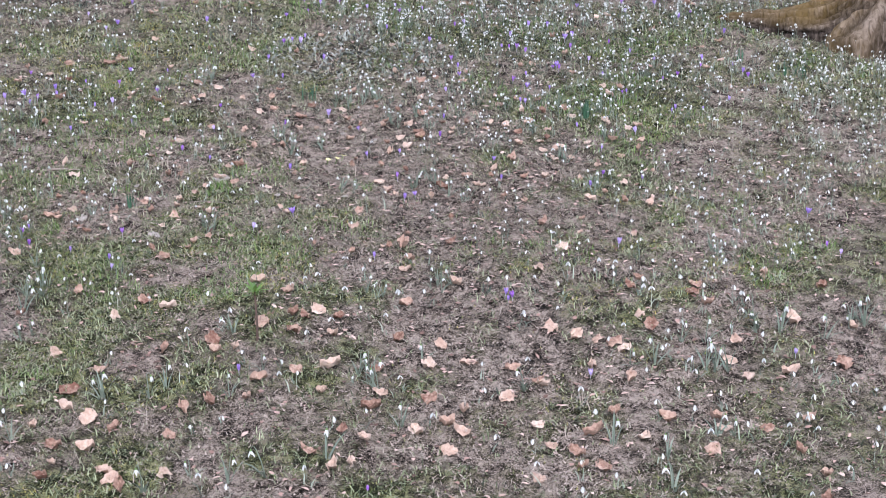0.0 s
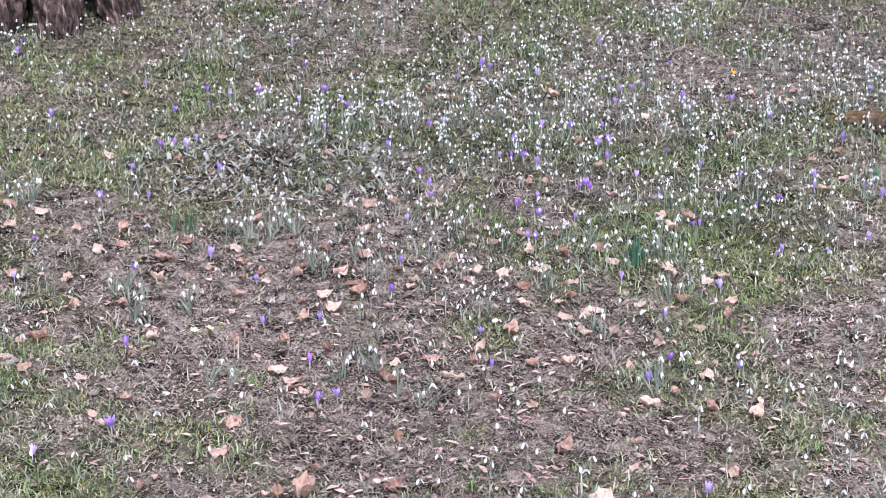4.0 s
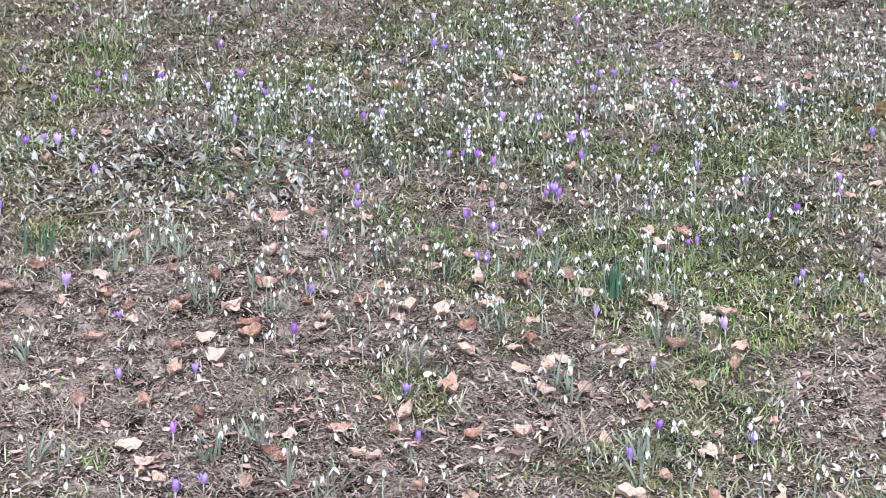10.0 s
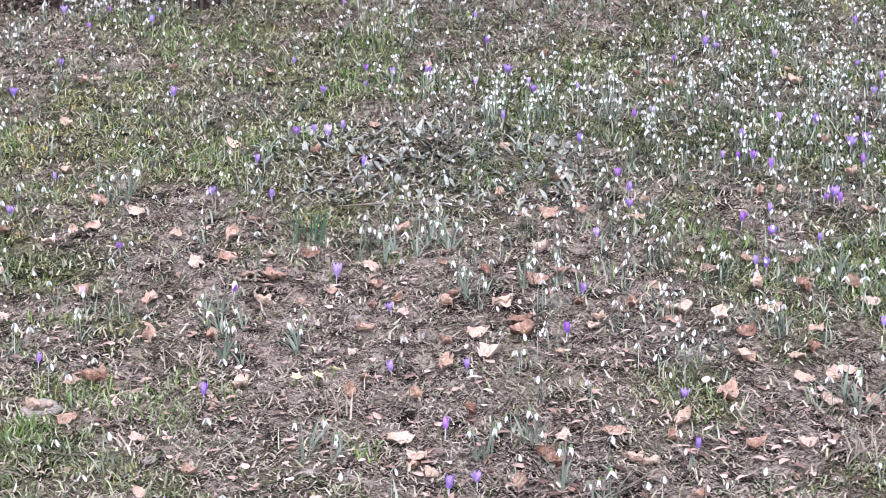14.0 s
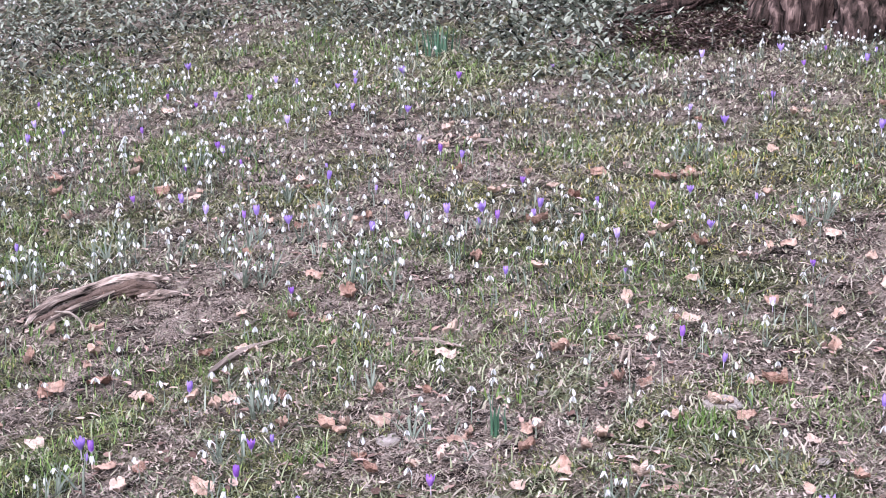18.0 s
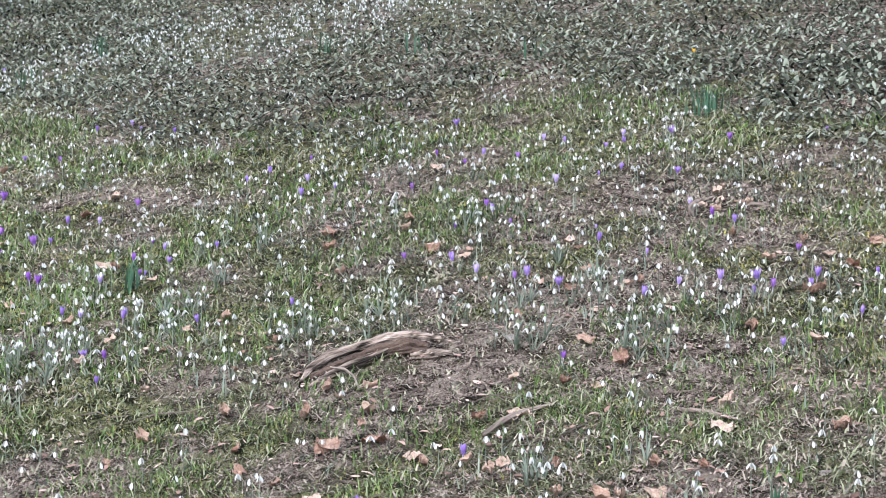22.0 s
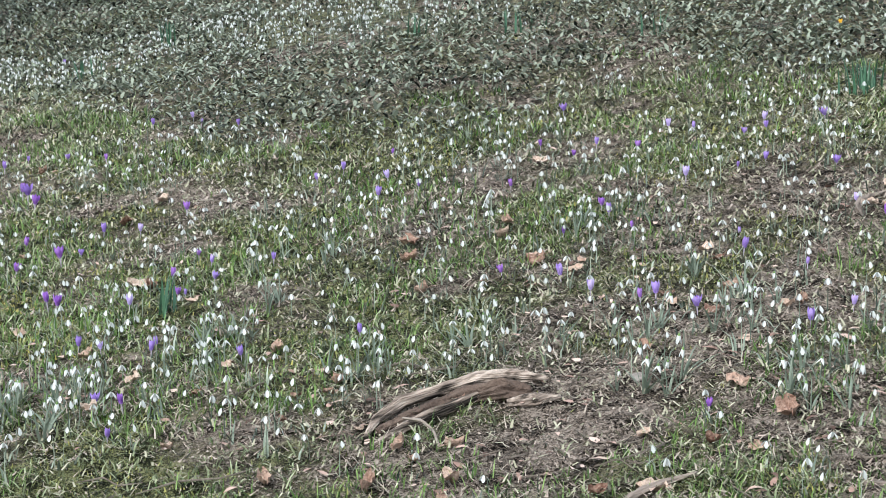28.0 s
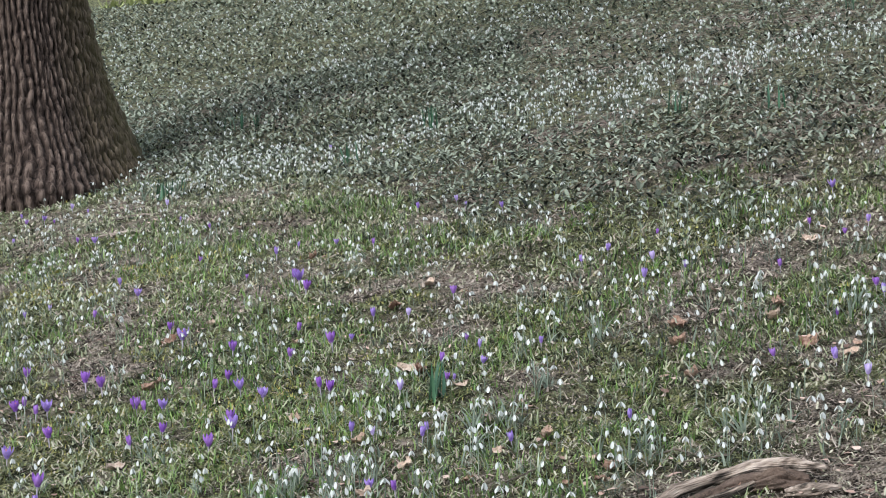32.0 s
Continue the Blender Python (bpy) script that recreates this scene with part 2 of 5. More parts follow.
gb.inputs["Roughness"].default_value, gb.inputs["Specular IOR Level"].default_value = 0.95, 0.1


def ramp_of(stops, scale, detail):
    co = gn.new("ShaderNodeNewGeometry")
    t = gn.new("ShaderNodeTexNoise")
    t.inputs["Scale"].default_value, t.inputs["Detail"].default_value, t.inputs["Roughness"].default_value = scale, detail, 0.65
    t.inputs["Distortion"].default_value = 2.2
    gl.new(co.outputs["Position"], t.inputs["Vector"])
    t2 = gn.new("ShaderNodeTexNoise")
    t2.inputs["Scale"].default_value, t2.inputs["Detail"].default_value, t2.inputs["Roughness"].default_value = scale * 0.16, 7.0, 0.75
    gl.new(co.outputs["Position"], t2.inputs["Vector"])
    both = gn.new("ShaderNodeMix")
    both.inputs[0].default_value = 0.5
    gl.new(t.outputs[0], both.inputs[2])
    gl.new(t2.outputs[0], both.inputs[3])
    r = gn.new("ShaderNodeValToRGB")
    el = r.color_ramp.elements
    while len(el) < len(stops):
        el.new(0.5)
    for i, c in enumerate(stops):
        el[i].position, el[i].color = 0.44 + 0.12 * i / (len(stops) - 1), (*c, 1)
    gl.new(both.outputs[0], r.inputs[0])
    return t, r


# near-black first stops paint the shade in gaps between crumbs and shoots
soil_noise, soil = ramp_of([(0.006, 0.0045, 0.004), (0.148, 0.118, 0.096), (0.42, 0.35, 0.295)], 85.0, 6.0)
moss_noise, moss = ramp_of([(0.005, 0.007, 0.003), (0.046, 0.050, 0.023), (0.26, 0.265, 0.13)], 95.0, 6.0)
g_at = gn.new("ShaderNodeAttribute")
g_at.attribute_name = "moss"
g_mix = gn.new("ShaderNodeMix")
g_mix.data_type = "RGBA"
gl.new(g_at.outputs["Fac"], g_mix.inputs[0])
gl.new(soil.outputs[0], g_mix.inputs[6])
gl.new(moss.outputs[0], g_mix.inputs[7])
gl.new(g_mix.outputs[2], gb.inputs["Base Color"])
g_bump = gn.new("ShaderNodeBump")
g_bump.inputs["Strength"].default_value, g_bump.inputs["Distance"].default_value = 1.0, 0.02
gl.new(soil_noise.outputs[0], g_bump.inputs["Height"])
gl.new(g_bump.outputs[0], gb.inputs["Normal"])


# ---- the lie of the land ----
def lattice(ix, iy, seed):
    h = np.sin(ix * 127.1 + iy * 311.7 + seed * 74.7) * 43758.5453
    return h - np.floor(h)


def field_noise(x, y, size, seed):
    """Smooth noise, 0 to 1, with bumps of that size in metres."""
    x, y = np.asarray(x, float) / size, np.asarray(y, float) / size
    ix, iy = np.floor(x), np.floor(y)
    fx, fy = x - ix, y - iy
    fx, fy = fx * fx * (3 - 2 * fx), fy * fy * (3 - 2 * fy)
    a = lattice(ix, iy, seed) * (1 - fx) + lattice(ix + 1, iy, seed) * fx
    b = lattice(ix, iy + 1, seed) * (1 - fx) + lattice(ix + 1, iy + 1, seed) * fx
    return a * (1 - fy) + b * fy


BANK, SLOPE_X, SLOPE_Y = math.tan(radians(13)), -math.sin(radians(5)), math.cos(radians(5))


def rise(x, y):
    """A bank that climbs at thirteen degrees ahead, from level ground behind."""
    w = SLOPE_X * x + SLOPE_Y * y + 0.6
    return BANK * (0.5 * (w + np.sqrt(w * w + 0.16)) - 0.6)


def ground_z(x, y):
    near = 1.0 / (1.0 + np.hypot(x, y) / 30.0)
    hollow = 0.09 * np.exp(-((x + 9.1) ** 2 + (y - 5.6) ** 2) / 2.2)
    return rise(x, y) - hollow + near * (0.030 * (field_noise(x, y, 0.9, 1) - 0.5) + 0.022 * (field_noise(x, y, 0.27, 2) - 0.5)
                                + 0.018 * (field_noise(x, y, 0.075, 3) - 0.5)
                                + 0.018 * (field_noise(x, y, 0.034, 4) - 0.5) * np.clip(1.6 - np.hypot(x, y) / 7.0, 0, 1))


def polar(x, y):
    return np.degrees(np.arctan2(-np.asarray(x, float), np.asarray(y, float))), np.hypot(x, y)


def leafy(x, y):
    """How far inside the bed of grey-green leaves a place lies, -1 to 1."""
    az, r = polar(x, y)
    edge = np.interp(az, [10, 14, 18, 23, 28, 31, 34, 37, 40, 43, 46, 50, 53, 56, 60, 65, 90],
                     [14, 9.0, 6.9, 6.5, 6.5, 6.75, 7.35, 7.7, 7.4, 7.1, 7.25, 7.9, 8.7, 9.6, 10.8, 12.2, 13])
    d = r - edge + 0.9 * (field_noise(x, y, 0.5, 5) - 0.5) + 0.5 * (field_noise(x, y, 0.16, 6) - 0.5)
    out = np.interp(az, [20, 28.6, 33.8, 41, 48, 53.5, 59.5, 66], [11, 11.8, 12.8, 15, 18, 21.5, 29, 38]) + 1.5 * (field_noise(x, y, 2, 8) - 0.5)
    bare = (np.hypot(x + 2.38, y - 6.32) - 0.36) * 1.8
    return np.clip(np.minimum(np.minimum(d, out - r), bare) * 1.5, -1, 1)


def bed_share(x, y):
    """Share of the ground that the grey-green leaves cover, 0 to 1."""
    return np.clip((leafy(x, y) + 0.55 + 0.9 * (field_noise(x, y, 0.14, 9) - 0.5)) / 1.4, 0, 1) * np.interp(np.hypot(x, y), [10.5, 13], [1, 0.72])


def white_band(x, y):
    """The green swath thick with snowdrops across the leaf bed."""
    az, r = polar(x, y)
    mid = np.interp(az, [36, 41, 45, 50, 53, 57, 62], [10.1, 9.8, 9.65, 9.95, 9.75, 10.3, 11.0])
    w = 0.75 + 0.5 * (field_noise(x, y, 0.8, 11) - 0.5)
    return np.clip(1.2 - np.abs(r - mid) / w, 0, 1) * np.interp(az, [35, 39, 47, 52, 57, 60], [0, 1, 1, 0.8, 0.5, 0]) * (0.2 + 1.1 * field_noise(x, y, 0.35, 12) ** 1.6)


def greenness(x, y):
    """Moss and grass against bare soil, 0 to 1."""
    az, r = polar(x, y)
    base = np.interp(az, [-30, 0, 15, 26, 34, 42, 60], [0.38, 0.42, 0.44, 0.50, 0.58, 0.66, 0.68])
    base = base + np.interp(r, [0, 2.6, 3.8, 5, 6.5, 9], [0.02, 0.0, -0.03, 0.05, 0.10, 0.15])
    v = base + 0.6 * (field_noise(x, y, 0.7, 21) - 0.5) + np.interp(az, [24, 34], [0.8, 1.25]) * (field_noise(x, y, 0.22, 22) - 0.5) + 0.6 * (field_noise(x, y, 0.085, 23) - 0.5)
    for cx, cy, rad, amount in ((-2.72, 3.08, 0.42, -0.6), (-0.37, 3.3, 0.36, -0.6), (0.88, 3.85, 0.3, 0.5), (-2.38, 6.32, 0.42, -1.1),
                                (-4.25, 3.24, 0.4, 0.5), (-2.7, 4.55, 0.4, -0.5), (0.12, 2.63, 0.42, -0.3), (-0.06, 3.72, 0.5, -0.25),
                                (1.1, 4.55, 0.6, 0.25), (-1.62, 2.92, 0.4, -0.35), (-0.5, 2.0, 0.5, -0.2), (-4.8, 3.15, 0.4, 0.3),
                                (-4.4, 4.25, 0.5, 0.25), (0.75, 4.3, 0.3, 0.3), (0.35, 3.85, 0.2, 0.3), 
                                (-0.63, 1.34, 0.10, 0.5), (-1.25, 2.89, 0.16, 0.5), (-1.91, 2.35, 0.16, 0.5), (1.10, 3.91, 0.30, 0.5), (-3.56, 4.07, 0.20, 0.5), (-5.95, 4.38, 0.25, 0.5), (-5.44, 4.50, 0.30, 0.5)):
        v = v + amount * np.exp(-((x - cx) ** 2 + (y - cy) ** 2) / rad ** 2)
    return np.clip(v, 0, 1)


def flower_rate(x, y):
    """Snowdrops to the square metre, over 100."""
    az, r = polar(x, y)
    v = np.interp(r, [0, 2.0, 2.6, 3.2, 4.2, 6, 8, 12, 20], [0.16, 0.2, 0.4, 0.66, 1.2, 1.3, 1.0, 0.7, 0.4])
    right = np.exp(-((x - 1.5) / 1.0) ** 2 - ((y - 5.6) / 1.1) ** 2)
    middle = np.exp(-((x - 0.6) / 0.8) ** 2 - ((y - 5.1) / 0.7) ** 2)
    left = np.exp(-((x + 3.6) / 1.2) ** 2 - ((y - 3.6) / 1.2) ** 2)
    v = v * (0.2 + 2.1 * field_noise(x, y, 0.42, 31) ** 1.6) * (1 + 0.3 * right + 0.3 * middle + 0.2 * left) * np.interp(az, [-8, 2, 14, 34], [1.6, 1.25, 0.74, 0.72])
    v = v * np.where((az < 10) & (r > 4.5), 1.15, 1)
    v = v * (1 - 0.72 * bed_share(x, y)) + 4.5 * white_band(x, y)
    v = v + 0.9 * np.exp(-((x + 8.5) / 0.5) ** 2 - ((y - 5.35) / 0.4) ** 2)
    v = v + 3.2 * np.exp(-((x + 1.72) / 0.42) ** 2 - ((y - 6.05) / 0.14) ** 2)
    v = v * np.where(np.hypot((x + 0.5) / 1.2, y - 4.52) < 0.3, 0.3, 1)
    return v * np.where(np.hypot(x + 2.42, y - 6.2) < 0.42, 0.06, 1) * np.where(np.hypot(x + 2.72, y - 3.05) < 0.32, 0.15, 1)


rng = np.random.default_rng(7)


def scatter(n, near, far, slope, az0=-36.0, az1=64.0):
    """n places in the fan that the lawn fills, thinning with distance."""
    g = np.linspace(near, far, 400)
    p = g * np.maximum(g, 4.0) ** -slope
    c = np.cumsum(p)
    r = np.interp(rng.random(n) * c[-1], c, g)
    a = np.radians(az0 + (az1 - az0) * rng.random(n))
    x, y = -r * np.sin(a), r * np.cos(a)
    return x, y


def near_scatter(n):
    return -2.3 + 4.5 * rng.random(n), 0.35 + 2.9 * rng.random(n)


# ---- mesh helpers ----
def mesh_of(name, verts, faces, mat, smooth=True):
    me = bpy.data.meshes.new(name)
    verts, faces = np.asarray(verts, np.float32), np.asarray(faces, np.int32)
    k = faces.shape[1]
    me.vertices.add(len(verts))
    me.vertices.foreach_set("co", verts.ravel())
    me.loops.add(faces.size)
    me.loops.foreach_set("vertex_index", faces.ravel())
    me.polygons.add(len(faces))
    me.polygons.foreach_set("loop_start", np.arange(0, faces.size, k, dtype=np.int32))
    me.polygons.foreach_set("use_smooth", np.full(len(faces), smooth))
    me.materials.append(mat)
    me.update(calc_edges=True)
    return me


def grid_faces(rows, cols, wrap=False):
    f = []
    for i in range(rows - 1):
        for j in range(cols if wrap else cols - 1):
            k = (j + 1) % cols
            f.append((i * cols + j, i * cols + k, (i + 1) * cols + k, (i + 1) * cols + j))
    return np.array(f, np.int32)


def stuff(name, verts, faces, mat, label, category, smooth=False):
    return tagged(new(name, mesh_of(name, verts, faces, mat, smooth)), label, category, kind="stuff")


def blades(x, y, z, length, width, heading, lean, curl, segs=3, turn=0.0):
    """Bent strips, one for each place: vertices and quads."""
    n = len(x)
    t = np.linspace(0, 1, segs + 1)
    v = np.empty((n, segs + 1, 2, 3), np.float32)
    px, py, pz = x.copy(), y.copy(), z.copy()
    ang = lean.copy()
    sx, sy = -np.sin(heading), np.cos(heading)
    for i in range(segs + 1):
        w = width * (1 - t[i] ** 2 * 0.85) * 0.5
        for k, s in ((0, -1), (1, 1)):
            v[:, i, k, 0], v[:, i, k, 1], v[:, i, k, 2] = px + sx * w * s, py + sy * w * s, pz
        step = length / segs
        px, py, pz = px + np.cos(heading) * np.sin(ang) * step, py + np.sin(heading) * np.sin(ang) * step, pz + np.cos(ang) * step
        ang = ang + curl / segs
        heading = heading + turn / segs
        sx, sy = -np.sin(heading), np.cos(heading)
    base = (np.arange(n) * (segs + 1) * 2)[:, None]
    one = np.array([[2 * i, 2 * i + 1, 2 * i + 3, 2 * i + 2] for i in range(segs)], np.int32)
    f = (base[:, :, None] + one[None]).reshape(-1, 4)
    return v.reshape(-1, 3), f


def slivers(x, y, z, length, width, heading, lean, curl, segs=2, turn=0.0):
    """Bent blades that end in a point: vertices and triangles."""
    v, _ = blades(x, y, z, length, width, heading, lean, curl, segs, turn)
    n = len(x)
    v = v.reshape(n, segs + 1, 2, 3)
    v[:, segs, 0] = 0.5 * (v[:, segs, 0] + v[:, segs, 1])
    v = v.reshape(n, 2 * segs + 2, 3)[:, :2 * segs + 1]
    one = [t for i in range(segs - 1) for t in ((2 * i, 2 * i + 1, 2 * i + 2), (2 * i + 1, 2 * i + 3, 2 * i + 2))] + [(2 * segs - 2, 2 * segs - 1, 2 * segs)]
    f = ((np.arange(n) * (2 * segs + 1))[:, None, None] + np.array(one, np.int32)[None]).reshape(-1, 3)
    return v.reshape(-1, 3), f


def thing(name, label, category, group, m=None):
    ob = tagged(new(name), label, category, group)
    ob.empty_display_size = 0.05
    if m is not None:
        ob.matrix_basis = m
    return ob


def part(name, me, parent, label="", m=None):
    ob = new(name, me)
    ob.parent = parent
    if m is not None:
        ob.matrix_basis = m
    if label:
        tagged(ob, label)
    return ob


def tube(points, radii, sides, mat, name="tube", smooth=True, rough=0.0):
    pts = [Vector(p) for p in points]
    v = []
    for i, p in enumerate(pts):
        d = (pts[min(i + 1, len(pts) - 1)] - pts[max(i - 1, 0)]).normalized()
        a = d.orthogonal().normalized() if abs(d.z) < 0.95 else Vector((1, 0, 0)).cross(d).normalized()
        if i and a.dot(last) < 0.0:
            a = -a
        last = a
        b = d.cross(a)
        for k in range(sides):
            q = 2 * math.pi * k / sides
            r = radii[i] * (1 + (rough * (noise.noise(p * 30 + Vector((k * 1.7, 0, 0)))) if rough else 0))
            v.append(p + (a * math.cos(q) + b * math.sin(q)) * r)
    f = [tuple(x) for x in grid_faces(len(pts), sides, True)]
    f = np.array(f, np.int32)
    return mesh_of(name, np.array([tuple(q) for q in v]), f, mat, smooth)


# ---- ground ----
def build_ground():
    az = np.concatenate([np.arange(-36, 64, 0.55), np.arange(64, 80, 0.9), np.arange(80, 324, 5.0)])
    r = np.concatenate([[0.0], np.geomspace(0.3, 2.0, 60, endpoint=False), np.geomspace(2.0, 7.5, 240, endpoint=False), np.geomspace(7.5, 30, 70), np.geomspace(36, 3000, 12)])
    A, R = np.meshgrid(np.radians(az), r)
    X, Y = -R * np.sin(A), R * np.cos(A)
    Z = ground_z(X, Y)
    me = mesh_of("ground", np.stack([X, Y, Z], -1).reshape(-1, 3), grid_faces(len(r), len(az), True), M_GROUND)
    at = me.attributes.new("moss", "FLOAT", "POINT")
    far = np.clip((R - 12) / 3, 0, 1) * 0.8
    at.data.foreach_set("value", np.clip(np.maximum(np.clip(greenness(X, Y) * 1.6 - 0.45, 0, 1) * (1 - bed_share(X, Y) * (0.45 - 0.45 * white_band(X, Y))), far), 0, 1).astype(np.float32).ravel())
    tagged(new("ground", me), "uneven park ground of brown soil, litter and moss", "ground", kind="structure")


build_ground()
CROCUS_SPOTS_a = [
    (-9.09, 4.50), (-8.93, 4.72), (-8.79, 4.38), (-8.78, 4.48), (-8.72, 4.70), (-8.60, 4.45), (-8.34, 6.02), (-8.27, 4.06),
    (-8.09, 4.82), (-7.76, 4.14), (-7.54, 4.12), (-7.51, 4.55), (-7.08, 4.45), (-6.60, 3.32), (-6.56, 3.71), (-6.55, 3.40),
    (-6.52, 4.05), (-6.24, 3.61), (-6.22, 4.33), (-6.20, 3.40), (-6.17, 4.19), (-6.12, 4.87), (-6.03, 5.01), (-6.02, 3.95),
    (-6.01, 4.37), (-5.91, 4.95), (-5.77, 4.37), (-5.61, 4.89), (-4.96, 3.75), (-4.84, 3.80), (-4.84, 3.99), (-4.83, 3.57),
    (-4.68, 4.42), (-4.66, 4.76), (-4.65, 4.51), (-4.55, 2.36), (-4.42, 4.49), (-4.41, 3.68), (-4.34, 5.32), (-4.31, 3.64),
    (-4.30, 3.49), (-4.30, 4.32), (-4.24, 4.44), (-4.21, 3.27), (-4.18, 3.41),
]
CROCUS_SPOTS_b = [
    (-4.18, 3.54), (-4.16, 3.42), (-4.12, 4.91), (-4.11, 3.70), (-4.08, 3.01), (-4.00, 3.02), (-3.94, 4.86), (-3.93, 2.51),
    (-3.93, 3.14), (-3.93, 4.53), (-3.93, 4.97), (-3.88, 3.08), (-3.79, 5.18), (-3.77, 4.97), (-3.71, 2.79), (-3.70, 5.19),
    (-3.64, 2.81), (-3.62, 3.15), (-3.54, 2.69), (-3.52, 5.33), (-3.50, 4.42), (-3.49, 5.16), (-3.47, 3.40), (-3.46, 4.19),
    (-3.46, 5.25), (-3.42, 4.35), (-3.40, 4.70), (-3.38, 3.83), (-3.34, 5.41), (-3.31, 4.84), (-3.26, 4.24), (-3.26, 4.91),
    (-3.21, 3.86), (-3.08, 3.81), (-3.07, 5.37), (-3.04, 4.94), (-2.98, 4.33), (-2.90, 3.77), (-2.87, 3.79), (-2.87, 4.17),
    (-2.80, 4.62), (-2.78, 5.59), (-2.76, 3.80), (-2.67, 4.14), (-2.66, 4.53),
]
CROCUS_SPOTS_c = [
    (-2.56, 4.49), (-2.44, 3.76), (-2.42, 3.91), (-2.41, 3.31), (-2.35, 2.43), (-2.32, 2.41), (-2.32, 2.43), (-2.31, 3.96),
    (-2.30, 2.74), (-2.25, 5.80), (-2.23, 4.28), (-2.21, 4.00), (-2.17, 3.90), (-2.14, 3.95), (-2.07, 4.08), (-2.05, 4.00),
    (-2.04, 5.16), (-1.98, 2.55), (-1.98, 5.92), (-1.96, 2.60), (-1.93, 2.43), (-1.91, 3.57), (-1.91, 4.14), (-1.90, 4.90),
    (-1.85, 5.81), (-1.84, 4.97), (-1.83, 3.86), (-1.82, 5.97), (-1.80, 5.32), (-1.74, 2.38), (-1.74, 3.90), (-1.73, 4.11),
    (-1.69, 4.30), (-1.64, 6.01), (-1.62, 3.68), (-1.62, 5.82), (-1.56, 2.29), (-1.54, 2.22), (-1.53, 2.54), (-1.52, 4.03),
    (-1.49, 4.31), (-1.33, 3.36), (-1.33, 4.99), (-1.19, 3.26), (-1.19, 3.59),
]
CROCUS_SPOTS_d = [
    (-1.17, 3.84), (-1.02, 4.21), (-1.02, 5.42), (-0.96, 6.09), (-0.95, 4.45), (-0.94, 1.42), (-0.94, 2.55), (-0.87, 4.64),
    (-0.87, 5.11), (-0.86, 4.22), (-0.83, 3.61), (-0.82, 4.66), (-0.79, 3.13), (-0.77, 4.61), (-0.77, 5.38), (-0.76, 2.68),
    (-0.75, 4.75), (-0.74, 5.17), (-0.67, 5.30), (-0.64, 4.44), (-0.61, 3.76), (-0.56, 5.34), (-0.45, 3.58), (-0.45, 5.94),
    (-0.44, 0.67), (-0.41, 3.28), (-0.39, 2.29), (-0.39, 5.22), (-0.39, 5.68), (-0.30, 5.36), (-0.28, 4.90), (-0.27, 3.03),
    (-0.25, 3.31), (-0.24, 2.80), (-0.22, 5.27), (-0.20, 5.15), (-0.19, 2.84), (-0.06, 5.22), (-0.04, 3.47), (-0.04, 4.69),
    (-0.01, 3.71), (0.02, 4.03), (0.07, 4.42), (0.10, 4.21), (0.10, 4.33),
]
CROCUS_SPOTS_e = [
    (0.12, 4.92), (0.16, 1.94), (0.17, 1.90), (0.18, 4.97), (0.19, 1.91), (0.21, 3.19), (0.23, 2.98), (0.25, 5.54),
    (0.36, 5.67), (0.37, 4.62), (0.38, 6.02), (0.39, 4.16), (0.40, 5.68), (0.41, 3.90), (0.41, 4.60), (0.43, 3.85),
    (0.43, 4.78), (0.45, 1.34), (0.45, 4.58), (0.46, 4.08), (0.47, 4.23), (0.49, 4.52), (0.55, 4.94), (0.58, 4.07),
    (0.59, 5.57), (0.63, 4.34), (0.65, 4.36), (0.66, 2.94), (0.66, 4.33), (0.66, 4.92), (0.67, 3.57), (0.71, 2.37),
    (0.73, 3.04), (0.74, 4.73), (0.76, 3.30), (0.76, 4.61), (0.79, 4.75), (0.79, 4.96), (0.84, 4.43), (0.86, 5.50),
    (0.87, 5.21), (0.89, 4.23), (0.91, 5.95), (0.92, 3.00), (0.92, 5.36),
]
CROCUS_SPOTS_f = [
    (0.96, 3.47), (0.97, 3.99), (0.97, 5.39), (0.99, 3.99), (0.99, 4.68), (1.02, 5.43), (1.09, 4.53), (1.15, 5.12),
    (1.15, 5.25), (1.18, 5.72), (1.19, 3.75), (1.21, 4.15), (1.21, 4.41), (1.22, 3.78), (1.30, 1.47), (1.30, 4.20),
    (1.35, 5.25), (1.36, 3.77), (1.45, 4.30), (1.45, 5.02), (1.48, 4.41), (1.52, 3.87), (1.54, 5.10), (1.64, 2.65),
    (1.64, 4.34), (1.65, 2.32), (1.67, 4.24), (1.68, 4.80), (1.69, 2.24), (1.69, 4.18), (1.93, 5.31),
]
CROCUS_SPOTS = CROCUS_SPOTS_a + CROCUS_SPOTS_b + CROCUS_SPOTS_c + CROCUS_SPOTS_d + CROCUS_SPOTS_e + CROCUS_SPOTS_f
PURPLE_SPOTS_a = [
    (-5.76, 2.92), (-5.70, 3.95), (-5.65, 3.40), (-5.65, 3.94), (-5.50, 3.86), (-5.45, 2.76), (-5.42, 2.72), (-5.40, 3.30),
    (-5.39, 2.94), (-5.31, 2.73), (-5.30, 2.95), (-5.29, 2.76), (-5.16, 3.34), (-5.13, 3.57), (-5.02, 2.63), (-5.00, 2.49),
    (-4.96, 2.88), (-4.94, 2.90), (-4.89, 3.15), (-4.87, 2.92), (-4.87, 3.36), (-4.86, 3.08), (-4.81, 3.48), (-4.74, 3.10),
    (-4.69, 2.81), (-4.67, 2.70), (-4.63, 2.40), (-4.61, 3.09), (-4.49, 2.91), (-4.48, 3.20), (-4.46, 3.21), (-4.44, 2.88),
    (-4.42, 2.79),
]
PURPLE_SPOTS = PURPLE_SPOTS_a

